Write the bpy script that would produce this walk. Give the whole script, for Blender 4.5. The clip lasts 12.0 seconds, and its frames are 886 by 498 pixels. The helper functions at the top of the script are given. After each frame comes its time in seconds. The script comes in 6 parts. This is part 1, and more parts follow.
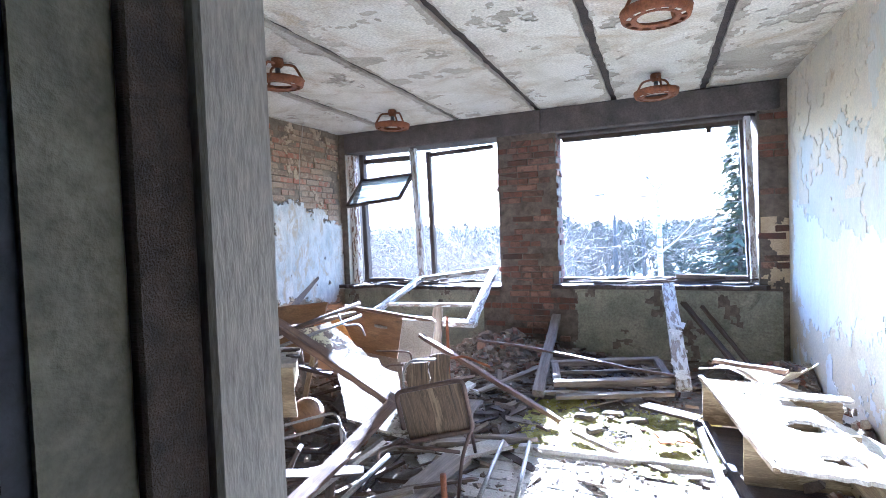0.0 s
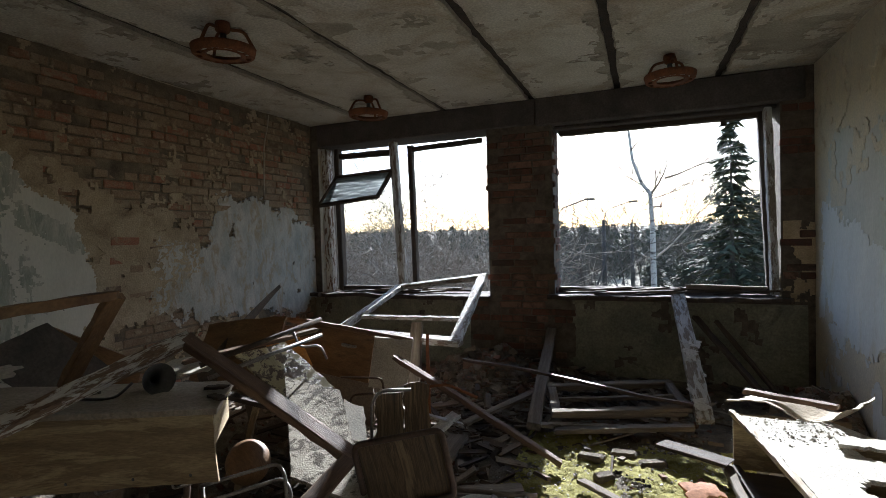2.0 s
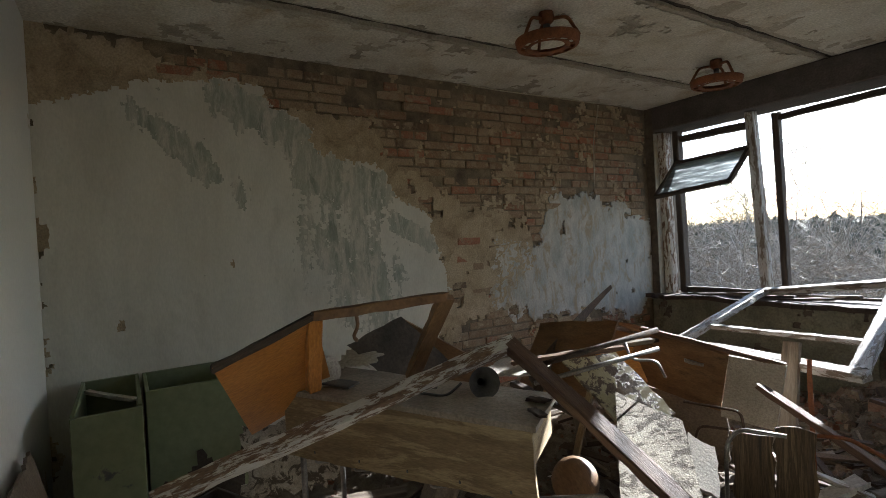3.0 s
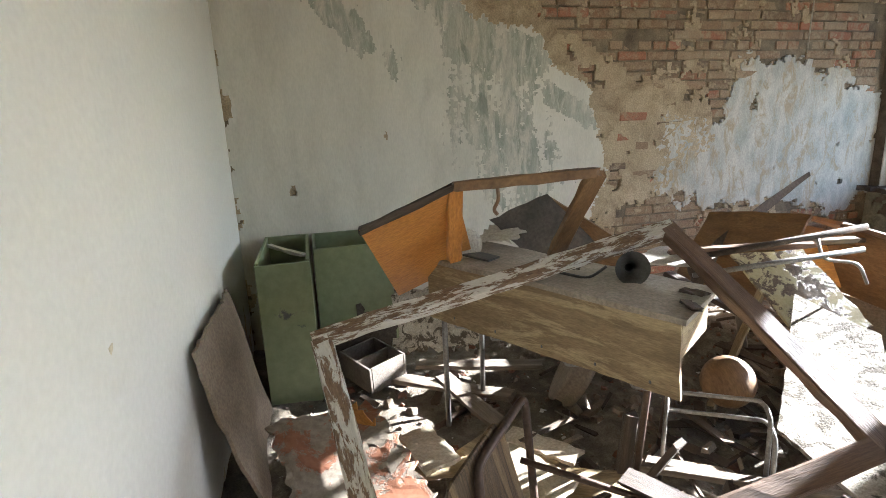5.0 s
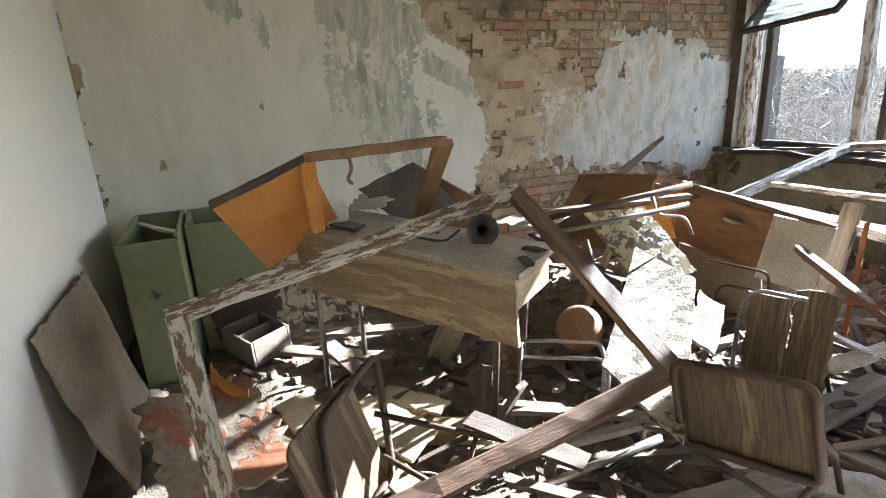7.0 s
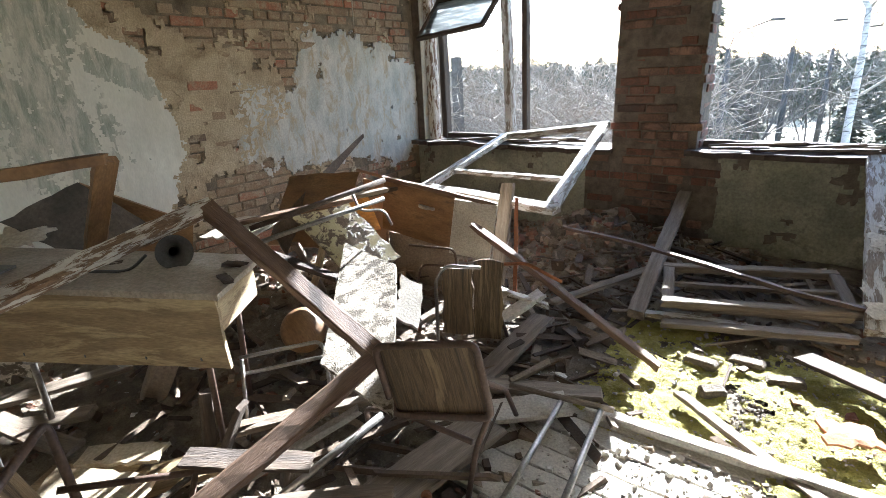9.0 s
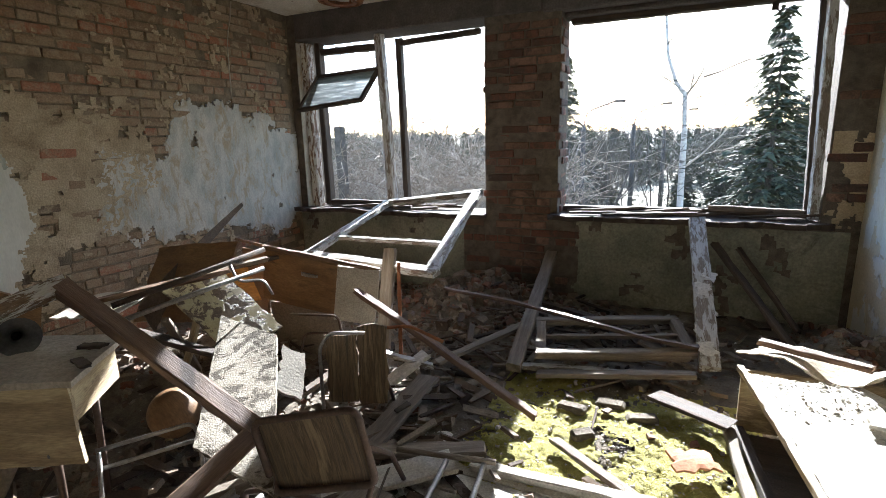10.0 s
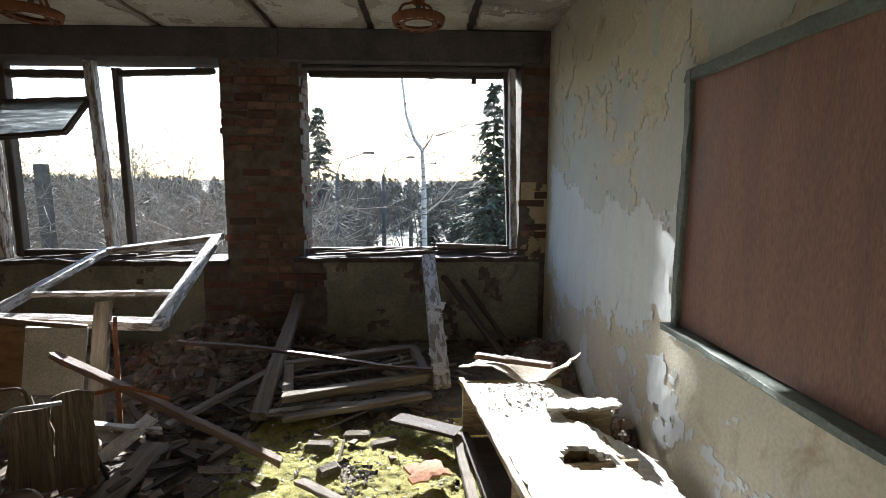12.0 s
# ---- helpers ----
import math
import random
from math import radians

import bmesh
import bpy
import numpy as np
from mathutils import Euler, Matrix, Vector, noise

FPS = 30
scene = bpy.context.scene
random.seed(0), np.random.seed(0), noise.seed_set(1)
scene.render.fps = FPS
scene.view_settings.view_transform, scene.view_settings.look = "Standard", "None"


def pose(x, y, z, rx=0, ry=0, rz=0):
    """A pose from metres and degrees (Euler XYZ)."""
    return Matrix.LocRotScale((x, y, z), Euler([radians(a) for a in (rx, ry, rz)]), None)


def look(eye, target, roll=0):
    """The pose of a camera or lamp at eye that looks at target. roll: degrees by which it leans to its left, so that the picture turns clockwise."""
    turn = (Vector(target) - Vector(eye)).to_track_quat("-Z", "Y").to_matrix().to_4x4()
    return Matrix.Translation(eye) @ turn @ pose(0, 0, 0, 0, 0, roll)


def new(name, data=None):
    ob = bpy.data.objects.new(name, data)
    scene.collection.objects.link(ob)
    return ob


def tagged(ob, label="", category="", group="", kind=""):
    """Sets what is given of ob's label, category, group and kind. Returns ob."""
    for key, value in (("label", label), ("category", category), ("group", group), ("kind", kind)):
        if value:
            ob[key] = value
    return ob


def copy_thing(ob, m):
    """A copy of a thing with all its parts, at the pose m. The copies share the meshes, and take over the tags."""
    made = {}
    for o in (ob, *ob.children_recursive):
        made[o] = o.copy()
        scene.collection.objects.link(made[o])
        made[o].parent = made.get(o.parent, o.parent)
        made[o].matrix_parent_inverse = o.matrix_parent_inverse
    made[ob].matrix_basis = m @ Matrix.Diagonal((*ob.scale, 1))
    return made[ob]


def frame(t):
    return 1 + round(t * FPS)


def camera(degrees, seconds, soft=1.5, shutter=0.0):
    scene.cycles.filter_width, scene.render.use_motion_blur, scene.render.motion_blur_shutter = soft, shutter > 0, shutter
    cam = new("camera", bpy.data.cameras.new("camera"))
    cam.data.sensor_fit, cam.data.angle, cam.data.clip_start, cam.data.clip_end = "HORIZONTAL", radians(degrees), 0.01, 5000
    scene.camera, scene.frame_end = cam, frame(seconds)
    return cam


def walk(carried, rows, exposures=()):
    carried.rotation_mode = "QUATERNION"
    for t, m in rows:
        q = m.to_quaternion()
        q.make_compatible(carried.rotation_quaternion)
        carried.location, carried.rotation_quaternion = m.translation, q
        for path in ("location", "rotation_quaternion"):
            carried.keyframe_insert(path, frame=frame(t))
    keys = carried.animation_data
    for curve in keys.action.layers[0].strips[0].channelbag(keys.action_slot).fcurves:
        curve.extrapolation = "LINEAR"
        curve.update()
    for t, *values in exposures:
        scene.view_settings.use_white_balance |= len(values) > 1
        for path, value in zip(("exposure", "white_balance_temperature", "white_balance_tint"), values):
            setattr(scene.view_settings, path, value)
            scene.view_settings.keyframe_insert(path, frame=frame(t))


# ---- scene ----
from math import sin, cos, pi

# ---- camera and its walk ----
cam = camera(82.0, 12.0, soft=0.8, shutter=0.0)
# seconds, x, y, z, yaw, pitch, roll
PATH = [
    (0, 4.181, -6.190, 1.578, 22.92, -2.05, -2.11),
    (0.5, 4.215, -5.989, 1.563, 17.93, -2.18, -2.38),
    (1, 4.189, -5.914, 1.572, 15.67, -1.93, -2.68),
    (1.5, 4.034, -5.728, 1.531, 16.46, -1.86, -1.99),
    (2, 3.963, -5.536, 1.565, 21.45, -1.67, -1.61),
    (2.5, 3.890, -5.319, 1.595, 45.04, -1.28, -2.77),
    (3, 3.769, -5.230, 1.582, 57.93, -0.74, -3.09),
    (3.5, 3.664, -5.172, 1.554, 64.11, -1.32, -3.31),
    (3.7, 3.667, -5.148, 1.544, 66.80, -2.33, -3.43),
    (5.3, 3.699, -5.146, 1.528, 76.74, -14.72, -2.29),
    (5.5, 3.704, -5.143, 1.524, 76.95, -15.43, -2.13),
    (6, 3.725, -5.106, 1.502, 75.82, -15.98, -2.01),
    (6.5, 3.766, -5.020, 1.502, 73.55, -16.15, -2.33),
    (7, 3.857, -4.923, 1.530, 66.97, -16.85, -2.85),
    (7.2, 3.860, -4.896, 1.528, 63.82, -17.16, -2.93),
    (8.8, 3.978, -4.819, 1.579, 40.02, -18.76, -2.67),
    (9, 3.990, -4.810, 1.583, 37.53, -18.88, -2.57),
    (9.5, 4.034, -4.836, 1.606, 30.92, -14.49, -2.13),
    (10, 4.081, -4.866, 1.622, 24.56, -12.29, -1.43),
    (10.5, 4.116, -4.902, 1.620, 18.41, -10.29, -0.80),
    (11, 4.178, -4.915, 1.613, 11.68, -8.51, -0.70),
    (11.5, 4.200, -4.908, 1.586, 4.39, -7.59, -0.26),
    (12, 4.234, -4.928, 1.584, -2.10, -7.29, 0.17),
]
walk(cam, [(t, pose(x, y, z, 90 + pitch, 0, yaw) @ pose(0, 0, 0, 0, 0, roll)) for t, x, y, z, yaw, pitch, roll in PATH],
     exposures=[(0.0, 4.65, 4600, 18), (0.4, 3.6, 4850, 14), (0.8, 2.7, 5300, 11), (1.5, 1.94, 5650, 10), (2.2, 1.64, 5700, 10), (3.0, 2.34, 5800, 10), (3.6, 3.24, 5700, 10), (5.3, 3.99, 5700, 10), (6.5, 3.94, 5700, 10), (9.0, 3.54, 5700, 10), (10.0, 2.89, 5750, 10), (12.0, 2.29, 5850, 10)])

# ---- world and sun ----
SUN_DIR = Vector((-0.105, 1.0, 0.45)).normalized()      # towards the sun
world = bpy.data.worlds.new("sky")
scene.world = world
world.use_nodes = True
wn = world.node_tree.nodes
sky = wn.new("ShaderNodeTexSky")
sky.sky_type = "NISHITA"
sky.sun_disc = False
sky.sun_elevation = math.asin(SUN_DIR.z)
sky.sun_rotation = math.atan2(SUN_DIR.x, SUN_DIR.y)
sky.dust_density = 0.7
wn["Background"].inputs["Strength"].default_value = 0.09
world.node_tree.links.new(sky.outputs[0], wn["Background"].inputs["Color"])
sun_data = bpy.data.lights.new("sun", "SUN")
sun_data.energy = 5.0
sun_data.angle = radians(0.55)
sun_data.color = (1.0, 0.95, 0.88)
sun = new("sun", sun_data)
sun.matrix_world = look(SUN_DIR * 30, (0, 0, 0))


# ---- materials ----
def nodes_of(name):
    m = bpy.data.materials.new(name)
    m.use_nodes = True
    return m, m.node_tree.nodes, m.node_tree.links, m.node_tree.nodes["Principled BSDF"]


def coords(nt, ln, stretch=(1, 1, 1), shift=True):
    tc = nt.new("ShaderNodeTexCoord")
    mp = nt.new("ShaderNodeMapping")
    mp.inputs["Scale"].default_value = stretch
    if shift:
        oi = nt.new("ShaderNodeObjectInfo")
        mul = nt.new("ShaderNodeMath")
        mul.operation = "MULTIPLY"
        mul.inputs[1].default_value = 13.7
        ln.new(oi.outputs["Random"], mul.inputs[0])
        ln.new(mul.outputs[0], mp.inputs["Location"])
    ln.new(tc.outputs["Object"], mp.inputs["Vector"])
    return mp.outputs[0]


def noise_node(nt, ln, vec, scale, detail=6, rough=0.6, distortion=0.0):
    n = nt.new("ShaderNodeTexNoise")
    n.inputs["Scale"].default_value = scale
    n.inputs["Detail"].default_value = detail
    n.inputs["Roughness"].default_value = rough
    n.inputs["Distortion"].default_value = distortion
    ln.new(vec, n.inputs["Vector"])
    return n.outputs["Fac"]


def ramp(nt, ln, fac, stops):
    r = nt.new("ShaderNodeValToRGB")
    e = r.color_ramp.elements
    while len(e) < len(stops):
        e.new(0.5)
    for el, (p, c) in zip(e, stops):
        el.position = p
        el.color = (*c, 1)
    ln.new(fac, r.inputs[0])
    return r.outputs[0]


def mixc(nt, ln, fac, a, b, mode="MIX"):
    m = nt.new("ShaderNodeMix")
    m.data_type = "RGBA"
    m.blend_type = mode
    for sock, v in ((m.inputs[0], fac), (m.inputs[6], a), (m.inputs[7], b)):
        if isinstance(v, (int, float)):
            sock.default_value = v
        elif isinstance(v, tuple):
            sock.default_value = (*v, 1)
        else:
            ln.new(v, sock)
    return m.outputs[2]


def weathered(name, stops, scale=3.0, fine=45.0, rough=0.85, bump=0.25, metal=0.0, stretch=(1, 1, 1), pick="", grime=None, grime_at=(0.55, 0.7), grime_scale=1.2, distort=0.3, bump_dist=0.01, shift=True, speck=(0.62, 1.12)):
    """Colour from a wide noise, broken by a fine one; pick: 'object' or 'island' gives each piece a tone of its own; grime: a second colour in patches."""
    m, nt, ln, bs = nodes_of(name)
    v = coords(nt, ln, stretch, shift)
    wide = noise_node(nt, ln, v, scale, 7, 0.62, distort)
    tiny = noise_node(nt, ln, v, fine, 4, 0.6)
    fac = wide
    if pick:
        src = nt.new("ShaderNodeObjectInfo").outputs["Random"] if pick == "object" else nt.new("ShaderNodeNewGeometry").outputs["Random Per Island"]
        mx = nt.new("ShaderNodeMath")
        mx.operation = "MULTIPLY_ADD"
        ln.new(src, mx.inputs[0])
        mx.inputs[1].default_value = 0.75
        sc = nt.new("ShaderNodeMath")
        sc.operation = "MULTIPLY"
        ln.new(wide, sc.inputs[0])
        sc.inputs[1].default_value = 0.25
        ln.new(sc.outputs[0], mx.inputs[2])
        fac = mx.outputs[0]
    col = ramp(nt, ln, fac, stops)
    if grime:
        gn = noise_node(nt, ln, v, grime_scale, 8, 0.68, 0.6)
        gf = ramp(nt, ln, gn, [(grime_at[0], (0, 0, 0)), (grime_at[1], (1, 1, 1))])
        col = mixc(nt, ln, gf, col, grime)
    shade = ramp(nt, ln, tiny, [(0.25, (speck[0],) * 3), (0.7, (speck[1],) * 3)])
    col = mixc(nt, ln, 1.0, col, shade, "MULTIPLY")
    ln.new(col, bs.inputs["Base Color"])
    rr = ramp(nt, ln, wide, [(0.3, (rough - 0.12,) * 3), (0.7, (min(1.0, rough + 0.1),) * 3)])
    ln.new(rr, bs.inputs["Roughness"])
    bs.inputs["Metallic"].default_value = metal
    both = nt.new("ShaderNodeMath")
    both.operation = "ADD"
    ln.new(wide, both.inputs[0])
    ln.new(tiny, both.inputs[1])
    bp = nt.new("ShaderNodeBump")
    bp.inputs["Strength"].default_value = bump
    bp.inputs["Distance"].default_value = bump_dist
    ln.new(both.outputs[0], bp.inputs["Height"])
    ln.new(bp.outputs[0], bs.inputs["Normal"])
    return m


def peeling(name, under, over, level=0.5, scale=9.0, stretch=(1, 1, 1), rough=0.6, edge=0.02, bump=0.5):
    """Old paint of the colours over, flaked off down to the colours under."""
    m, nt, ln, bs = nodes_of(name)
    v = coords(nt, ln, stretch)
    flake = noise_node(nt, ln, v, scale, 9, 0.7, 0.4)
    mask = ramp(nt, ln, flake, [(level - edge, (0, 0, 0)), (level + edge, (1, 1, 1))])
    grain = noise_node(nt, ln, v, scale * 6, 4, 0.6)
    a = ramp(nt, ln, grain, [(0.3, under[0]), (0.7, under[1])])
    b = ramp(nt, ln, grain, [(0.3, over[0]), (0.7, over[1])])
    ln.new(mixc(nt, ln, mask, a, b), bs.inputs["Base Color"])
    bs.inputs["Roughness"].default_value = rough
    bp = nt.new("ShaderNodeBump")
    bp.inputs["Strength"].default_value = bump
    bp.inputs["Distance"].default_value = 0.004
    add = nt.new("ShaderNodeMath")
    add.operation = "MULTIPLY_ADD"
    ln.new(grain, add.inputs[0])
    add.inputs[1].default_value = 0.35
    ln.new(mask, add.inputs[2])
    ln.new(add.outputs[0], bp.inputs["Height"])
    ln.new(bp.outputs[0], bs.inputs["Normal"])
    return m


BRICK = weathered("brick_clay", [(0.08, (0.12, 0.085, 0.058)), (0.28, (0.29, 0.195, 0.12)), (0.48, (0.37, 0.27, 0.17)), (0.66, (0.28, 0.19, 0.115)), (0.78, (0.36, 0.155, 0.09)), (0.95, (0.42, 0.19, 0.112))], 14, 90, 0.9, 0.7, pick="object", grime=(0.40, 0.32, 0.21), grime_at=(0.45, 0.64), grime_scale=9)
# darker, redder bricks for the window wall
BRICK_DARK = weathered("brick_clay_dark", [(0.1, (0.06, 0.04, 0.034)), (0.35, (0.19, 0.08, 0.055)), (0.6, (0.17, 0.10, 0.07)), (0.9, (0.30, 0.175, 0.12))], 14, 90, 0.92, 0.8, pick="object", grime=(0.08, 0.055, 0.045), grime_at=(0.46, 0.64), grime_scale=6)
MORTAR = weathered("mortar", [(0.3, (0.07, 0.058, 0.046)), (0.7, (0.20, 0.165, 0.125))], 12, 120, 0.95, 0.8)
MORTAR_TAN = weathered("sandy_mortar", [(0.3, (0.10, 0.078, 0.052)), (0.55, (0.24, 0.19, 0.125)), (0.8, (0.38, 0.31, 0.21))], 7, 120, 0.95, 0.8)
RENDER_TAN = weathered("sand_render", [(0.25, (0.33, 0.25, 0.15)), (0.5, (0.49, 0.39, 0.25)), (0.75, (0.58, 0.48, 0.33))], 4, 80, 0.95, 0.9, grime=(0.27, 0.20, 0.12), grime_at=(0.5, 0.72), grime_scale=5)
COAT_GREEN = weathered("green_distemper", [(0.3, (0.24, 0.265, 0.215)), (0.45, (0.36, 0.375, 0.31)), (0.6, (0.47, 0.465, 0.39)), (0.75, (0.56, 0.54, 0.46))], 3.4, 60, 0.85, 0.15, stretch=(1, 3.0, 0.8), speck=(0.8, 1.06), grime=(0.60, 0.57, 0.485), grime_at=(0.46, 0.6), grime_scale=5)
COAT_WHITE = weathered("whitewash", [(0.25, (0.53, 0.505, 0.425)), (0.55, (0.66, 0.635, 0.55)), (0.8, (0.73, 0.70, 0.62))], 1.3, 50, 0.85, 0.08, stretch=(1, 2.0, 0.7), speck=(0.9, 1.04), grime=(0.52, 0.51, 0.43), grime_at=(0.56, 0.8), grime_scale=2.2)
COAT_BLUE = weathered("pale_blue_whitewash", [(0.28, (0.33, 0.34, 0.30)), (0.45, (0.46, 0.455, 0.405)), (0.6, (0.58, 0.56, 0.495)), (0.8, (0.60, 0.55, 0.45))], 3.2, 60, 0.85, 0.25, stretch=(1, 2.0, 1.0), speck=(0.72, 1.08), grime=(0.42, 0.345, 0.235), grime_at=(0.5, 0.62), grime_scale=4.5)
WALL_WHITE = weathered("white_wall_paint", [(0.25, (0.64, 0.65, 0.62)), (0.6, (0.73, 0.73, 0.69)), (0.85, (0.78, 0.78, 0.74))], 0.9, 40, 0.7, 0.03, speck=(0.93, 1.03), grime=(0.58, 0.54, 0.47), grime_at=(0.63, 0.9), grime_scale=1.7)
EAST_BASE = weathered("damp_render", [(0.25, (0.52, 0.46, 0.33)), (0.42, (0.66, 0.60, 0.45)), (0.58, (0.60, 0.56, 0.45)), (0.75, (0.74, 0.70, 0.57))], 4, 60, 0.92, 0.2, grime=(0.44, 0.35, 0.22), grime_at=(0.58, 0.74), grime_scale=3.4, speck=(0.8, 1.06))
EAST_PAINT = weathered("grey_green_wall_paint", [(0.25, (0.44, 0.48, 0.42)), (0.5, (0.55, 0.56, 0.50)), (0.8, (0.64, 0.63, 0.56))], 1.8, 50, 0.8, 0.06, stretch=(1, 1.6, 0.8), grime=(0.60, 0.54, 0.41), grime_at=(0.55, 0.72), grime_scale=2.6, speck=(0.86, 1.05))
EAST_WHITE = weathered("chalky_white_paint", [(0.25, (0.60, 0.63, 0.63)), (0.6, (0.70, 0.72, 0.70)), (0.85, (0.74, 0.73, 0.66))], 2, 50, 0.8, 0.06, stretch=(1, 2, 0.7), speck=(0.88, 1.05), grime=(0.58, 0.56, 0.46), grime_at=(0.55, 0.75), grime_scale=2.5)
NICHE = weathered("mottled_green_plaster", [(0.3, (0.15, 0.155, 0.115)), (0.55, (0.29, 0.285, 0.21)), (0.8, (0.42, 0.39, 0.29))], 3, 50, 0.9, 0.4, grime=(0.07, 0.062, 0.05), grime_at=(0.54, 0.72), grime_scale=3)
CEIL = weathered("bare_concrete", [(0.3, (0.30, 0.27, 0.21)), (0.5, (0.44, 0.40, 0.32)), (0.75, (0.52, 0.48, 0.40))], 3, 70, 0.95, 0.4, grime=(0.16, 0.13, 0.10), grime_at=(0.58, 0.72), grime_scale=2.2)
CEIL_PAINT = weathered("flaking_ceiling_whitewash", [(0.25, (0.50, 0.46, 0.36)), (0.5, (0.66, 0.63, 0.54)), (0.8, (0.76, 0.74, 0.68))], 2.2, 60, 0.9, 0.3, grime=(0.40, 0.31, 0.19), grime_at=(0.50, 0.72), grime_scale=1.5)
SOOT = weathered("sooty_gap", [(0.3, (0.03, 0.025, 0.02)), (0.7, (0.09, 0.07, 0.055))], 8, 60, 0.95, 0.8)
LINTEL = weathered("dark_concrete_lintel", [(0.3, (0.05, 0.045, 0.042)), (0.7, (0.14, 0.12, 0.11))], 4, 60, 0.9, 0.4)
DIRT = weathered("trodden_dirt", [(0.25, (0.06, 0.05, 0.037)), (0.5, (0.175, 0.145, 0.105)), (0.75, (0.33, 0.29, 0.23))], 9, 110, 0.95, 0.9, bump_dist=0.02)
RUBBLE = weathered("mixed_rubble", [(0.1, (0.07, 0.055, 0.042)), (0.3, (0.18, 0.135, 0.095)), (0.5, (0.28, 0.24, 0.185)), (0.68, (0.20, 0.085, 0.05)), (0.85, (0.24, 0.20, 0.15)), (0.97, (0.58, 0.55, 0.48))], 12, 90, 0.95, 0.7, pick="island")
SPLINTER = weathered("splintered_wood", [(0.1, (0.035, 0.026, 0.019)), (0.4, (0.085, 0.06, 0.04)), (0.7, (0.17, 0.125, 0.082)), (0.95, (0.36, 0.31, 0.24))], 12, 90, 0.9, 0.5, pick="island")
MOSS = weathered("yellow_green_moss", [(0.25, (0.17, 0.15, 0.06)), (0.42, (0.36, 0.33, 0.07)), (0.58, (0.52, 0.48, 0.13)), (0.8, (0.60, 0.57, 0.38))], 18, 150, 0.95, 1.0, bump_dist=0.03)
OAK = weathered("weathered_grey_wood", [(0.25, (0.10, 0.08, 0.06)), (0.5, (0.22, 0.18, 0.135)), (0.75, (0.36, 0.31, 0.25))], 4, 60, 0.85, 0.5, stretch=(0.35, 6, 6))
DARKWOOD = weathered("rotten_dark_wood", [(0.3, (0.035, 0.027, 0.022)), (0.6, (0.10, 0.075, 0.055)), (0.85, (0.2, 0.16, 0.12))], 4, 60, 0.85, 0.6, stretch=(0.4, 6, 6))
REDWOOD = weathered("brown_painted_wood", [(0.3, (0.09, 0.05, 0.033)), (0.6, (0.20, 0.125, 0.08)), (0.85, (0.36, 0.27, 0.185))], 4, 60, 0.7, 0.5, stretch=(0.4, 5, 5))
PLY = weathered("dirty_plywood", [(0.25, (0.15, 0.105, 0.055)), (0.5, (0.27, 0.20, 0.11)), (0.75, (0.40, 0.31, 0.18))], 3, 50, 0.7, 0.35, stretch=(0.7, 4, 4), grime=(0.44, 0.35, 0.20), grime_at=(0.52, 0.6), grime_scale=3.2)
DESKTOP = weathered("dusty_desktop", [(0.25, (0.24, 0.20, 0.15)), (0.6, (0.38, 0.34, 0.28)), (0.85, (0.50, 0.47, 0.41))], 5, 80, 0.8, 0.4)
ORANGE = weathered("orange_varnished_veneer", [(0.25, (0.38, 0.15, 0.03)), (0.5, (0.52, 0.22, 0.045)), (0.8, (0.58, 0.28, 0.07))], 2.2, 40, 0.42, 0.12, stretch=(1, 3, 1), grime=(0.24, 0.12, 0.05), grime_at=(0.6, 0.8), grime_scale=2.2)
BROWNVEN = weathered("brown_veneer", [(0.25, (0.10, 0.05, 0.023)), (0.5, (0.23, 0.13, 0.058)), (0.8, (0.33, 0.21, 0.10))], 3, 50, 0.6, 0.2, stretch=(1, 3, 1), grime=(0.07, 0.045, 0.03), grime_at=(0.55, 0.75), grime_scale=3)
DARKPANEL = weathered("dusty_dark_hardboard", [(0.3, (0.07, 0.06, 0.05)), (0.6, (0.15, 0.125, 0.10)), (0.85, (0.25, 0.22, 0.18))], 5, 70, 0.85, 0.3)
HARDBOARD = weathered("grey_brown_hardboard", [(0.25, (0.16, 0.125, 0.09)), (0.55, (0.27, 0.22, 0.165)), (0.85, (0.36, 0.31, 0.25))], 3, 70, 0.85, 0.3)
GREENPAINT = peeling("olive_green_cabinet_paint", ((0.05, 0.06, 0.06), (0.10, 0.10, 0.09)), ((0.15, 0.18, 0.095), (0.20, 0.23, 0.13)), 0.33, 3.0)
WHITEPEEL = peeling("peeling_white_paint", ((0.11, 0.065, 0.04), (0.26, 0.17, 0.10)), ((0.52, 0.50, 0.44), (0.68, 0.66, 0.60)), 0.49, 14, (0.5, 2, 2))
SASHWHITE = peeling("grey_white_sash_paint", ((0.14, 0.11, 0.085), (0.27, 0.23, 0.18)), ((0.38, 0.375, 0.36), (0.56, 0.56, 0.54)), 0.49, 12, (0.5, 2, 2))
YELLOWPEEL = peeling("peeling_yellow_paint", ((0.07, 0.05, 0.03), (0.16, 0.115, 0.07)), ((0.38, 0.33, 0.17), (0.48, 0.43, 0.26)), 0.5, 12)
REDPEEL = peeling("red_paint_on_lino", ((0.17, 0.14, 0.105), (0.29, 0.25, 0.20)), ((0.22, 0.085, 0.045), (0.30, 0.14, 0.08)), 0.52, 5.0)
CHIPBOARD = weathered("crumbly_chipboard", [(0.25, (0.26, 0.22, 0.16)), (0.5, (0.44, 0.40, 0.32)), (0.75, (0.58, 0.55, 0.47))], 9, 120, 0.9, 0.9, grime=(0.10, 0.085, 0.06), grime_at=(0.49, 0.55), grime_scale=14)
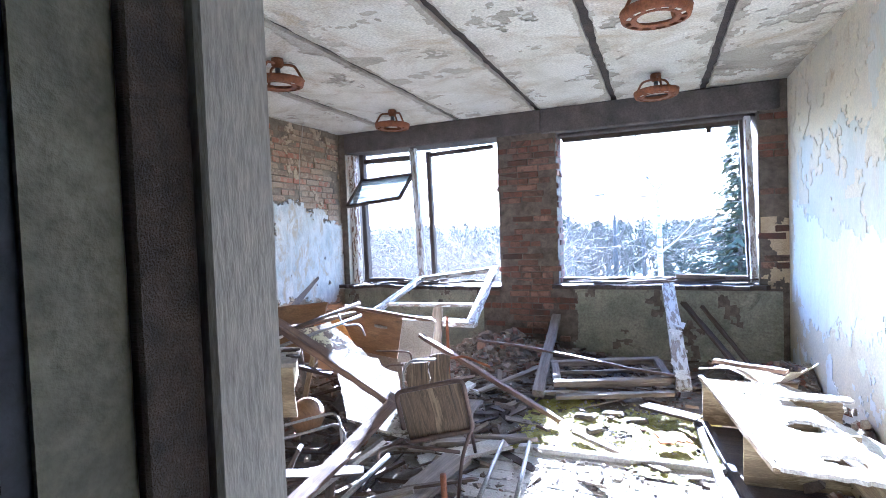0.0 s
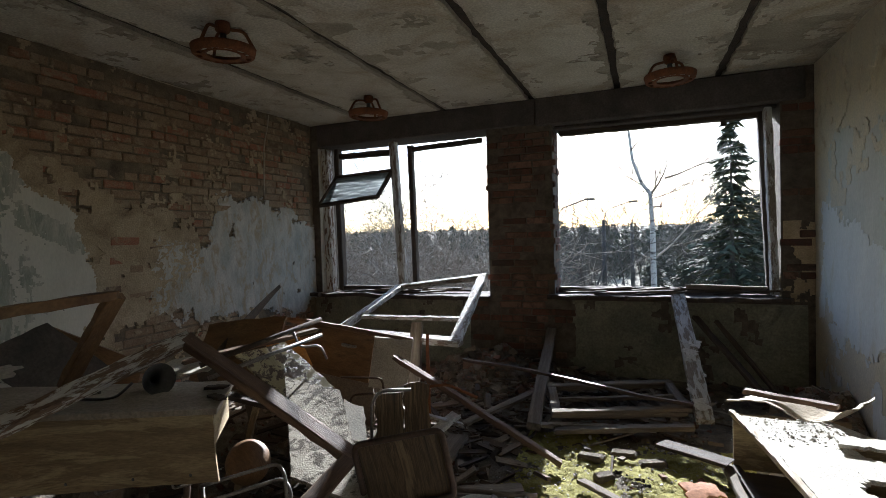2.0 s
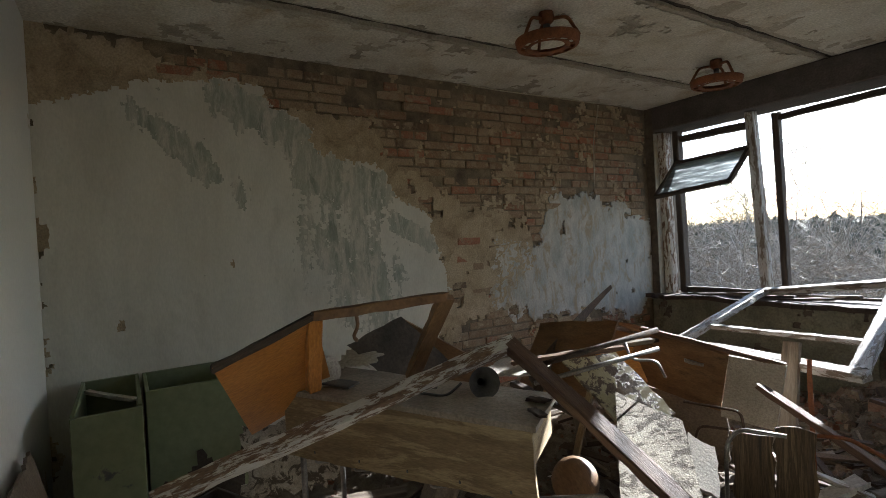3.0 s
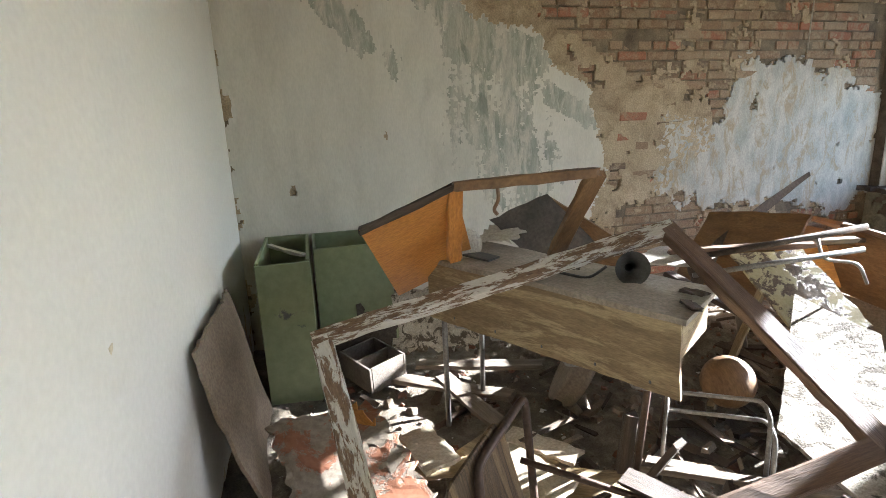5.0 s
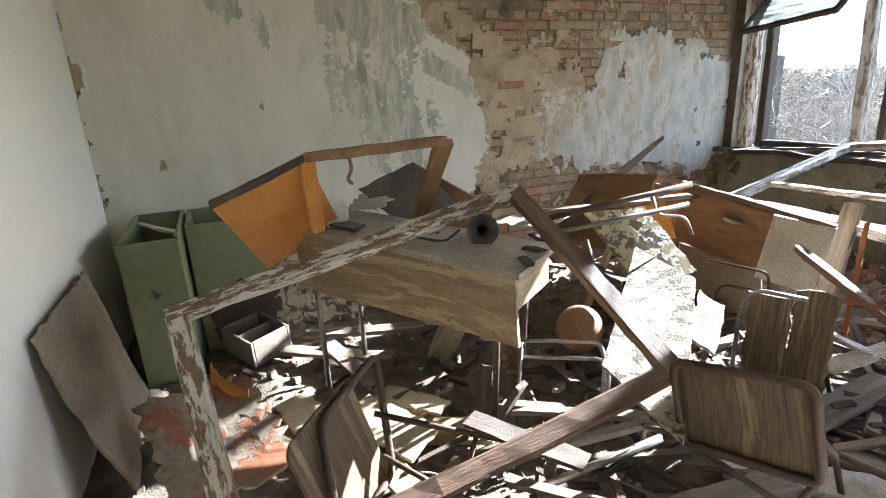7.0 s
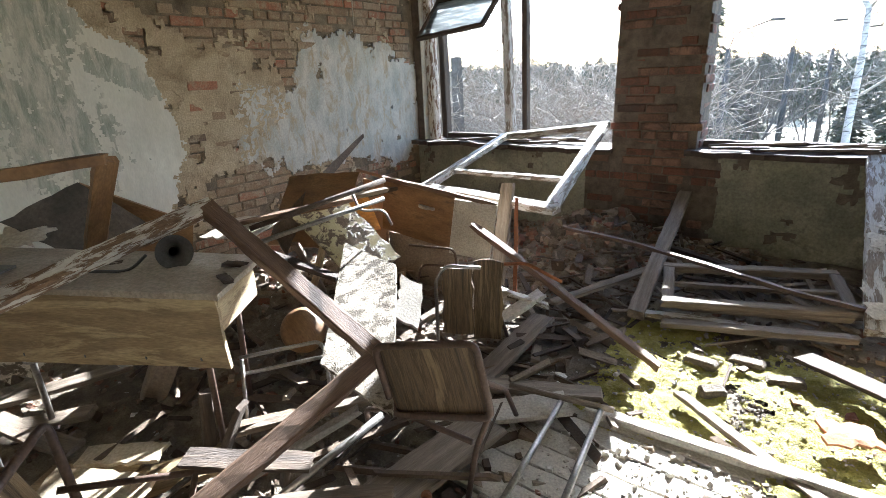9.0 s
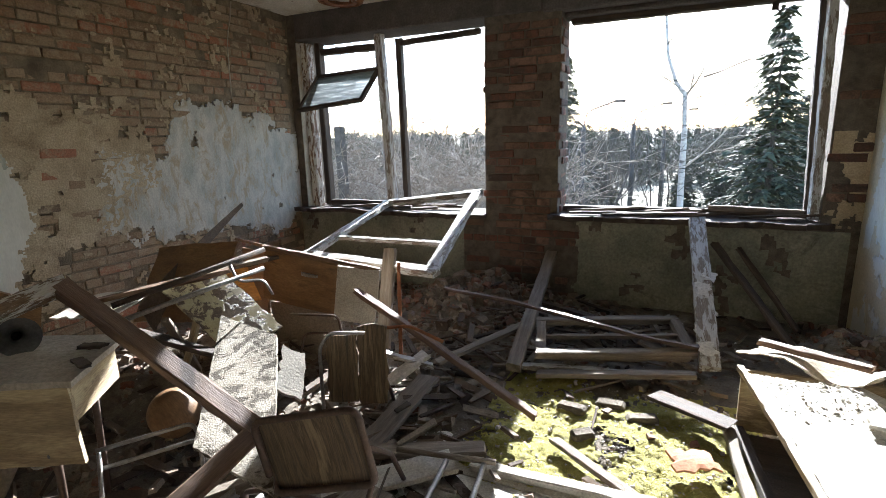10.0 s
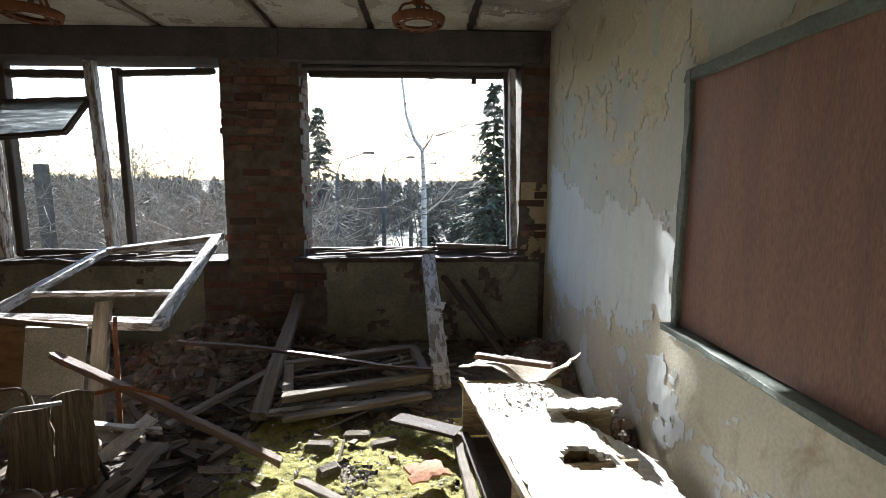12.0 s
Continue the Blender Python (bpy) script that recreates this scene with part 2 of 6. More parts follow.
PALEBOARD = weathered("pale_dusty_board", [(0.25, (0.40, 0.37, 0.31)), (0.55, (0.56, 0.53, 0.46)), (0.85, (0.66, 0.63, 0.57))], 4, 90, 0.85, 0.4, grime=(0.24, 0.21, 0.17), grime_at=(0.6, 0.72), grime_scale=6)
RUST = weathered("rusty_iron", [(0.25, (0.10, 0.035, 0.018)), (0.5, (0.24, 0.09, 0.035)), (0.8, (0.36, 0.16, 0.07))], 9, 90, 0.8, 0.6, metal=0.25)
STEEL = weathered("dull_steel_tube", [(0.25, (0.16, 0.15, 0.14)), (0.6, (0.34, 0.33, 0.31)), (0.85, (0.5, 0.48, 0.45))], 8, 90, 0.42, 0.2, metal=0.8)
BROWNTUBE = weathered("brown_painted_tube", [(0.25, (0.05, 0.035, 0.028)), (0.6, (0.11, 0.07, 0.05)), (0.85, (0.2, 0.13, 0.09))], 9, 80, 0.6, 0.3, metal=0.3)
BLACK = weathered("dusty_black_enamel", [(0.3, (0.05, 0.052, 0.053)), (0.7, (0.13, 0.132, 0.13))], 8, 80, 0.5, 0.2)
BOARDRED = weathered("red_brown_chalkboard", [(0.25, (0.20, 0.10, 0.068)), (0.55, (0.26, 0.135, 0.092)), (0.85, (0.32, 0.185, 0.135))], 1.5, 60, 0.7, 0.1, stretch=(1, 3, 0.6), grime=(0.17, 0.10, 0.072), grime_at=(0.5, 0.75), grime_scale=2)
BOARDGREEN = weathered("grey_green_board_frame", [(0.25, (0.08, 0.10, 0.08)), (0.6, (0.16, 0.19, 0.155)), (0.85, (0.26, 0.28, 0.24))], 6, 70, 0.7, 0.4)
LINO = weathered("pale_curled_lino", [(0.25, (0.34, 0.27, 0.17)), (0.55, (0.52, 0.45, 0.33)), (0.85, (0.62, 0.57, 0.47))], 4, 70, 0.75, 0.3)
FOIL = weathered("crumpled_white_cloth", [(0.25, (0.5, 0.49, 0.46)), (0.6, (0.68, 0.67, 0.64)), (0.85, (0.76, 0.75, 0.72))], 6, 60, 0.8, 0.5)
CABLE = weathered("ivory_cable_sheath", [(0.3, (0.42, 0.36, 0.25)), (0.7, (0.58, 0.52, 0.4))], 9, 60, 0.6, 0.2)
PAPER = weathered("dirty_paper_scraps", [(0.15, (0.36, 0.32, 0.26)), (0.5, (0.58, 0.55, 0.48)), (0.9, (0.72, 0.70, 0.65))], 9, 60, 0.85, 0.3, pick="island")
HALLPAINT = weathered("dark_blue_hall_paint", [(0.3, (0.04, 0.05, 0.07)), (0.7, (0.09, 0.10, 0.13))], 3, 50, 0.7, 0.3)
JAMBWHITE = weathered("yellowed_door_frame_paint", [(0.25, (0.34, 0.32, 0.27)), (0.6, (0.46, 0.44, 0.38)), (0.85, (0.52, 0.50, 0.44))], 2, 50, 0.6, 0.2, stretch=(3, 3, 0.6))
BARK = weathered("grey_bark", [(0.3, (0.07, 0.06, 0.05)), (0.7, (0.17, 0.15, 0.125))], 6, 40, 0.95, 0.6)
TWIG = weathered("pale_twigs", [(0.2, (0.16, 0.13, 0.10)), (0.6, (0.32, 0.27, 0.21)), (0.9, (0.42, 0.38, 0.32))], 3, 30, 0.9, 0.2, pick="island")
BIRCHBARK = weathered("birch_bark", [(0.36, (0.06, 0.055, 0.05)), (0.46, (0.55, 0.53, 0.49)), (0.8, (0.68, 0.66, 0.62))], 5, 40, 0.8, 0.3, stretch=(0.6, 0.6, 3))
# needle tones lightened, so the haze outdoors sits in the colour
NEEDLES = weathered("hazed_spruce_needles", [(0.15, (0.04, 0.052, 0.03)), (0.5, (0.085, 0.10, 0.055)), (0.85, (0.15, 0.15, 0.09))], 2, 20, 0.85, 0.2, pick="island")
# foliage lightened towards grey-olive, with distance haze painted in
WOODLAND = weathered("hazed_woodland_foliage", [(0.15, (0.055, 0.065, 0.045)), (0.5, (0.10, 0.105, 0.07)), (0.85, (0.16, 0.145, 0.10))], 2, 20, 0.9, 0.2, pick="island")
GROUND = weathered("winter_grass", [(0.25, (0.07, 0.065, 0.035)), (0.5, (0.13, 0.12, 0.07)), (0.75, (0.21, 0.19, 0.12))], 0.3, 9, 0.95, 0.5)
LANE = weathered("pale_sandy_lane", [(0.3, (0.20, 0.19, 0.12)), (0.7, (0.33, 0.31, 0.21))], 0.8, 9, 0.95, 0.3)
CONCRETEPOLE = weathered("concrete_pole", [(0.3, (0.07, 0.066, 0.06)), (0.7, (0.14, 0.135, 0.125))], 3, 40, 0.9, 0.3)

GLASS, nt, ln, bs = nodes_of("dusty_window_glass")
bs.inputs["Transmission Weight"].default_value = 0.5
bs.inputs["IOR"].default_value = 1.45
gv = coords(nt, ln, (1, 6, 1))
gr = noise_node(nt, ln, gv, 5, 6)
ln.new(ramp(nt, ln, gr, [(0.35, (0.35, 0.35, 0.35)), (0.65, (0.7, 0.7, 0.7))]), bs.inputs["Roughness"])
ln.new(ramp(nt, ln, gr, [(0.35, (0.10, 0.12, 0.125)), (0.52, (0.17, 0.20, 0.21)), (0.7, (0.42, 0.46, 0.47))]), bs.inputs["Base Color"])


# ---- builders ----
def base_of(ob):
    m = Matrix.Identity(4)
    while ob:
        m = ob.matrix_basis @ m
        ob = ob.parent
    return m


def thing(name, at, label, category, group="", kind=""):
    ob = new(name)
    ob.empty_display_size = 0.05
    ob.matrix_basis = Matrix.Translation(at)
    return tagged(ob, label, category, group, kind)


def part(name, bm, material, parent=None, label="", m=None, smooth=False):
    """Links a bmesh, whose points are in the frame m of the world, as one mesh object under parent."""
    me = bpy.data.meshes.new(name)
    bm.to_mesh(me)
    bm.free()
    if smooth:
        me.shade_smooth()
    me.materials.append(material)
    ob = new(name, me)
    m = m or Matrix.Identity(4)
    if parent:
        ob.parent = parent
        m = base_of(parent).inverted() @ m
    ob.matrix_basis = m
    if label:
        ob["label"] = label
    return ob


def box(sx, sy, sz, bevel=0.004, cx=0.0, cy=0.0, cz=0.0):
    bm = bmesh.new()
    bmesh.ops.create_cube(bm, size=1, matrix=Matrix.Translation((cx, cy, cz)) @ Matrix.Diagonal((sx, sy, sz, 1)))
    if bevel:
        bmesh.ops.bevel(bm, geom=bm.edges[:], offset=bevel, segments=1, affect="EDGES")
    return bm


def span(x0, x1, y0, y1, z0, z1, bevel=0.0):
    return box(x1 - x0, y1 - y0, z1 - z0, bevel, (x0 + x1) / 2, (y0 + y1) / 2, (z0 + z1) / 2)


def frame_of(a, b, side=(0, 0, 1)):
    """Frame at a, x towards b, z as near side as can be; and the length."""
    a, b = Vector(a), Vector(b)
    x = (b - a).normalized()
    y = Vector(side).cross(x)
    if y.length < 1e-4:
        y = Vector((0, 1, 0)).cross(x)
    y.normalize()
    z = x.cross(y)
    m = Matrix((x, y, z)).transposed().to_4x4()
    m.translation = a
    return m, (b - a).length


def rough_board(length, w, h, seed=0, bend=0.004, chip=0.006, n=0):
    """A worn board along x with uneven, chipped edges and splintered ends."""
    rnd = random.Random(seed)
    n = n or max(4, min(26, int(length / 0.07)))
    bm = bmesh.new()
    rings = []
    c = min(w, h) * 0.12
    prof = [(-w / 2 + c, -h / 2), (w / 2 - c, -h / 2), (w / 2, -h / 2 + c), (w / 2, h / 2 - c), (w / 2 - c, h / 2), (-w / 2 + c, h / 2), (-w / 2, h / 2 - c), (-w / 2, -h / 2 + c)]
    for i in range(n + 1):
        x = length * i / n
        off = noise.noise((x * 1.7, seed * 3.1, 0)) * bend * 2
        ring = []
        for py, pz in prof:
            e = rnd.uniform(-chip, chip) * 0.5
            ex = rnd.uniform(-0.012, 0.012) if i in (0, n) else 0
            ring.append(bm.verts.new((x + ex, py + math.copysign(1, py) * min(e, 0.002) + off, pz + math.copysign(1, pz) * min(e, 0.002) + off * 0.5)))
        rings.append(ring)
    for r0, r1 in zip(rings, rings[1:]):
        for k in range(8):
            bm.faces.new((r0[k], r0[(k + 1) % 8], r1[(k + 1) % 8], r1[k]))
    bm.faces.new(rings[0][::-1])
    bm.faces.new(rings[-1])
    bmesh.ops.recalc_face_normals(bm, faces=bm.faces)
    return bm


def board_part(name, a, b, w, h, material, parent=None, side=(0, 0, 1), label="", seed=0, bend=0.004, chip=0.006):
    m, length = frame_of(a, b, side)
    return part(name, rough_board(length, w, h, seed, bend, chip), material, parent, label, m)


def sheet(nu, nv, lu, lv, thick, warp=0.0, ragged=0.0, seed=0, holes=(), curl=None):
    """A sheet in x (0..lu) and y (0..lv), with thickness, a warp, ragged rims and holes (x, y, rx, ry)."""
    rnd = random.Random(seed)
    bm = bmesh.new()
    keep = {}
    def top(i, j):
        if (i, j) not in keep:
            u, v = lu * i / nu, lv * j / nv
            z = warp * noise.noise((u * 2.2 + seed, v * 2.2, seed * 0.7))
            if curl:
                z += curl(u / lu, v / lv)
            rim = i in (0, nu) or j in (0, nv)
            r = ragged if rim else ragged * 0.25
            keep[(i, j)] = (u + rnd.uniform(-r, r), v + rnd.uniform(-r, r), z)
        return keep[(i, j)]
    cells = []
    for i in range(nu):
        for j in range(nv):
            u, v = lu * (i + 0.5) / nu, lv * (j + 0.5) / nv
            if any(((u - hx) / rx) ** 2 + ((v - hy) / ry) ** 2 < 1 + 0.5 * noise.noise((u * 9, v * 9, seed)) for hx, hy, rx, ry in holes):
                continue
            cells.append((i, j))
    tv, bv = {}, {}
    def vert(store, key, dz):
        if key not in store:
            x, y, z = top(*key)
            store[key] = bm.verts.new((x, y, z + dz))
        return store[key]
    edges = {}
    for i, j in cells:
        ks = [(i, j), (i + 1, j), (i + 1, j + 1), (i, j + 1)]
        bm.faces.new([vert(tv, k, thick / 2) for k in ks])
        bm.faces.new([vert(bv, k, -thick / 2) for k in reversed(ks)])
        for k0, k1 in zip(ks, ks[1:] + ks[:1]):
            if (k1, k0) in edges:
                del edges[(k1, k0)]
            else:
                edges[(k0, k1)] = 1
    for k0, k1 in edges:
        bm.faces.new((tv[k1], tv[k0], bv[k0], bv[k1]))
    return bm


def sheet_part(name, o, u, v, thick, material, parent=None, label="", n=0.05, **kw):
    """A sheet from the corner o along the sides u and v (world vectors)."""
    o, u, v = Vector(o), Vector(u), Vector(v)
    x = u.normalized()
    z = x.cross(v).normalized()
    y = z.cross(x)
    m = Matrix((x, y, z)).transposed().to_4x4()
    m.translation = o
    lv = v.dot(y)
    bm = sheet(max(2, int(u.length / n)), max(2, int(lv / n)), u.length, lv, thick, **kw)
    skew = v.dot(x) / lv
    if abs(skew) > 1e-3:
        for w in bm.verts:
            w.co.x += skew * w.co.y
    return part(name, bm, material, parent, label, m)


def tube(points, r, sides=8, closed=False, bendr=0.04):
    """A tube along points, with rounded corners."""
    pts = [Vector(p) for p in points]
    path = []
    for i, p in enumerate(pts):
        if (0 < i < len(pts) - 1) or closed:
            a, b = pts[i - 1], pts[(i + 1) % len(pts)]
            d0, d1 = (a - p), (b - p)
            k = min(bendr, d0.length * 0.45, d1.length * 0.45)
            p0, p1 = p + d0.normalized() * k, p + d1.normalized() * k
            for s in (0, 0.25, 0.5, 0.75, 1):
                path.append((1 - s) ** 2 * p0 + 2 * s * (1 - s) * p + s * s * p1)
        else:
            path.append(p)
    bm = bmesh.new()
    rings = []
    up = None
    n = len(path)
    for i, p in enumerate(path):
        d = (path[(i + 1) % n] - path[i - 1]) if closed else (path[min(i + 1, n - 1)] - path[max(i - 1, 0)])
        d.normalize()
        if up is None:
            up = d.orthogonal().normalized()
        up = (up - d * up.dot(d)).normalized()
        s = d.cross(up)
        rings.append([bm.verts.new(p + r * (cos(2 * pi * k / sides) * up + sin(2 * pi * k / sides) * s)) for k in range(sides)])
    pairs = list(zip(rings, rings[1:])) + ([(rings[-1], rings[0])] if closed else [])
    for r0, r1 in pairs:
        for k in range(sides):
            bm.faces.new((r0[k], r0[(k + 1) % sides], r1[(k + 1) % sides], r1[k]))
    if not closed:
        bm.faces.new(rings[0][::-1])
        bm.faces.new(rings[-1])
    return bm


def tube_part(name, points, r, material, parent=None, label="", sides=8, closed=False, bendr=0.04):
    return part(name, tube(points, r, sides, closed, bendr), material, parent, label, smooth=True)


def lathe(profile, sides=24, dent=0.0, seed=0):
    bm = bmesh.new()
    rings = []
    for r, z in profile:
        rings.append([bm.verts.new((r * cos(2 * pi * k / sides) * (1 + dent * noise.noise((cos(2 * pi * k / sides) * 2, sin(2 * pi * k / sides) * 2, z * 9 + seed))), r * sin(2 * pi * k / sides), z)) for k in range(sides)])
    for r0, r1 in zip(rings, rings[1:]):
        for k in range(sides):
            bm.faces.new((r0[k], r0[(k + 1) % sides], r1[(k + 1) % sides], r1[k]))
    bmesh.ops.recalc_face_normals(bm, faces=bm.faces)
    return bm


def inside(poly, u, v):
    hit = False
    for (x0, y0), (x1, y1) in zip(poly, poly[1:] + poly[:1]):
        if (y0 > v) != (y1 > v) and u < (x1 - x0) * (v - y0) / (y1 - y0) + x0:
            hit = not hit
    return hit


def coat(name, place, u0, u1, v0, v1, cell, mask, thick, material, parent, label=""):
    """A coat on a wall: place(u, v, w) gives the point w metres in front of it. It is kept where mask(u, v) holds, with a real rim."""
    rnd = random.Random(hash(name) % 1 + 7)
    nu, nv = int((u1 - u0) / cell), int((v1 - v0) / cell)
    ok = [[mask(u0 + (i + 0.5) * (u1 - u0) / nu, v0 + (j + 0.5) * (v1 - v0) / nv) for j in range(nv)] for i in range(nu)]
    verts, faces, store = [], [], {}
    def vid(i, j, back):
        if (i, j, back) not in store:
            q = random.Random(i * 7919 + j * 31)
            fix = i in (0, nu) or j in (0, nv)
            du, dv = (0, 0) if fix else (q.uniform(-0.35, 0.35) * cell, q.uniform(-0.35, 0.35) * cell)
            u, v = u0 + i * (u1 - u0) / nu + du, v0 + j * (v1 - v0) / nv + dv
            w = 0.0 if back else thick + 0.004 * noise.noise((u * 3, v * 3, 2.0)) + 0.0015 * noise.noise((u * 17, v * 17, 5.0))
            store[(i, j, back)] = len(verts)
            verts.append(place(u, v, w))
        return store[(i, j, back)]
    for i in range(nu):
        for j in range(nv):
            if not ok[i][j]:
                continue
            faces.append((vid(i, j, 0), vid(i + 1, j, 0), vid(i + 1, j + 1, 0), vid(i, j + 1, 0)))
            for di, dj, a, b in ((-1, 0, (i, j + 1), (i, j)), (1, 0, (i + 1, j), (i + 1, j + 1)), (0, -1, (i, j), (i + 1, j)), (0, 1, (i + 1, j + 1), (i, j + 1))):
                p, q2 = i + di, j + dj
                if not (0 <= p < nu and 0 <= q2 < nv) or not ok[p][q2]:
                    faces.append((vid(*a, 0), vid(*a, 1), vid(*b, 1), vid(*b, 0)))
    me = bpy.data.meshes.new(name)
    me.from_pydata(verts, [], faces)
    me.update()
    bm = bmesh.new()
    bm.from_mesh(me)
    bmesh.ops.recalc_face_normals(bm, faces=bm.faces)
    bpy.data.meshes.remove(me)
    return part(name, bm, material, parent, label, smooth=False)


def warp2(u, v, amount=0.09, scale=3.0, seed=0.0):
    """Shifts a place on a wall, so that straight outlines turn ragged."""
    du = amount * (noise.noise((u * scale, v * scale, seed)) + 0.5 * noise.noise((u * scale * 4, v * scale * 4, seed + 3)) + 0.25 * noise.noise((u * scale * 12, v * scale * 12, seed + 5)))
    dv = amount * (noise.noise((u * scale, v * scale, seed + 9)) + 0.5 * noise.noise((u * scale * 4, v * scale * 4, seed + 12)) + 0.25 * noise.noise((u * scale * 12, v * scale * 12, seed + 15)))
    return u + du, v + dv


def structure(name, bm, material, label, category):
    ob = part(name, bm, material)
    return tagged(ob, label, category, kind="structure")


# ---- the room: x 0..5.42, y -5.65..0, z 0..3 ----
W, D, H = 5.42, -5.65, 3.0
WL = (0.10, 2.33, 0.84, 2.72)      # opening of the window with a sash
WR = (3.08, 5.15, 0.87, 2.66)      # the empty window

floor = structure("floor", span(-0.3, 6.1, -9.0, 0.0, -0.3, 0.0), DIRT, "dirt-covered floor of the derelict classroom", "floor")
west = structure("wall_west", span(-0.4, -0.012, -5.65, 0.5, -0.2, 3.2), MORTAR_TAN, "side wall of stripped brick and flaking plaster", "wall")
east = structure("wall_east", span(W, W + 0.4, -5.95, 0.5, -0.2, 3.2), EAST_BASE, "damp rendered wall with peeling green and white paint", "wall")

bm = bmesh.new()
for x0, x1, z0, z1 in ((-0.012, WL[0], -0.2, H), (WL[1] + 0.012, WR[0] - 0.012, -0.2, 2.74), (WR[1] + 0.004, W, -0.2, H), (WL[0], WL[1] + 0.012, -0.2, WL[2]), (WR[0] - 0.012, WR[1] + 0.004, -0.2, WR[2])):
    b2 = span(x0, x1, 0.012, 0.40, z0, z1)
    me = bpy.data.meshes.new("tmp")
    b2.to_mesh(me)
    b2.free()
    bm.from_mesh(me)
    bpy.data.meshes.remove(me)
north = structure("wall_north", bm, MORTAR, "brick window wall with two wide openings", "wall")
lint = part("lintel", span(WL[0], 2.9, -0.012, 0.42, WL[3], H - 0.004, 0.012), LINTEL, north, "dark concrete lintel over the window")
part("lintel", span(2.9, WR[1] + 0.2, -0.02, 0.42, 2.70, H - 0.004, 0.012), LINTEL, north, "dark concrete lintel over the empty window")
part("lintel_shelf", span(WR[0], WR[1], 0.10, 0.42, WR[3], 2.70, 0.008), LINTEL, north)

# back wall with the doorway
DX0, DX1, DZ = 3.68, 4.72, 2.12
bm = bmesh.new()
for x0, x1, z0, z1 in ((-0.4, DX0, -0.2, 3.2), (DX1, W, -0.2, 3.2), (DX0, DX1, DZ, 3.2)):
    b2 = span(x0, x1, -5.93, D, z0, z1)
    me = bpy.data.meshes.new("tmp")
    b2.to_mesh(me)
    b2.free()
    bm.from_mesh(me)
    bpy.data.meshes.remove(me)
south = structure("wall_south", bm, WALL_WHITE, "scuffed white plastered wall with the doorway", "wall")
bm = bmesh.new()
for x0, x1, z0, z1 in ((1.2, DX0, -0.2, 3.2), (DX1, 5.9, -0.2, 3.2), (DX0, DX1, DZ, 3.2)):
    b2 = span(x0, x1, -5.955, -5.93, z0, z1)
    me = bpy.data.meshes.new("tmp")
    b2.to_mesh(me)
    b2.free()
    bm.from_mesh(me)
    bpy.data.meshes.remove(me)
part("hall_skin", bm, HALLPAINT, south, "dark blue painted corridor side")
structure("wall_hall_south", span(1.2, 5.9, -8.4, -8.2, -0.2, 3.2), HALLPAINT, "dark corridor wall", "wall")
structure("wall_hall_west", span(1.0, 1.2, -8.4, -5.95, -0.2, 3.2), HALLPAINT, "dark corridor end wall", "wall")
structure("wall_hall_east", span(5.9, 6.1, -8.4, -5.95, -0.2, 3.2), HALLPAINT, "dark corridor end wall", "wall")
structure("ceiling_hall", span(1.0, 6.1, -8.4, -5.94, 2.95, 3.2), CEIL, "corridor ceiling", "ceiling")

coat("scuffs", lambda u, v, w: (u, D + w * 0.3, v), 0.02, 3.55, 0.02, 2.9, 0.02, lambda u, v: noise.noise((u * 1.3 + v * 1.1, v * 1.5 - u * 1.6, 90)) * 0.6 + noise.noise((u * 9, v * 7, 91)) + 0.4 * noise.noise((u * 25, v * 20, 92)) > 0.98 - 0.35 * (v < 0.5), 0.004, EAST_BASE, south, "chipped paint and scuffs")

# door frame
df = thing("door_1", (DX0, -5.8, 0), "yellowed wooden door frame with no door leaf", "door frame", kind="structure")
for x, s in ((DX0 + 0.0, 1), (DX1, -1)):
    part("jamb", span(min(x, x + s * 0.03), max(x, x + s * 0.03), -5.76, D + 0.005, 0.0, DZ, 0.006), JAMBWHITE, df)
    part("rebate", span(min(x, x + s * 0.018), max(x, x + s * 0.018), -5.84, -5.762, 0.0, DZ, 0.004), DARKWOOD, df)
    part("reveal", span(min(x, x + s * 0.006), max(x, x + s * 0.006), -5.932, -5.842, 0.0, DZ, 0.0), NICHE, df, "crumbling dirty plaster")
    part("architrave", span(min(x, x - s * 0.09), max(x, x - s * 0.09), D + 0.003, D + 0.022, 0.0, DZ + 0.08, 0.004), JAMBWHITE, df)
part("head", span(DX0 + 0.03, DX1 - 0.03, -5.76, D + 0.005, DZ - 0.03, DZ, 0.005), JAMBWHITE, df)

# ceiling of precast slabs with open joints
bm = bmesh.new()
seams = [-0.05, 0.80, 1.84, 2.86, 3.74, 4.66, 5.5]
for k, (a, b) in enumerate(zip(seams, seams[1:])):
    dz = (0.0, 0.006, -0.004, 0.004, 0.0, 0.003)[k]
    b2 = span(a + 0.028, b - 0.028, -5.95, 0.4, H + dz, H + 0.18, 0.0)
    bmesh.ops.subdivide_edges(b2, edges=[e for e in b2.edges if abs((e.verts[0].co - e.verts[1].co).y) > 2], cuts=60, use_grid_fill=True)
    for v in b2.verts:
        if v.co.z < H + 0.1:
            e = 1 if v.co.x < (a + b) / 2 else -1
            v.co.x += e * 0.04 * abs(noise.noise((v.co.y * 4, k * 5 + e, 1))) + e * 0.008 * noise.noise((v.co.y * 23, k * 5 + e, 4))
            v.co.z += 0.004 * noise.noise((v.co.y * 3, k * 7 + e, 8))
    me = bpy.data.meshes.new("tmp")
    b2.to_mesh(me)
    b2.free()
    bm.from_mesh(me)
    bpy.data.meshes.remove(me)
ceiling = structure("ceiling", bm, CEIL, "ceiling of concrete slabs with flaking whitewash", "ceiling")
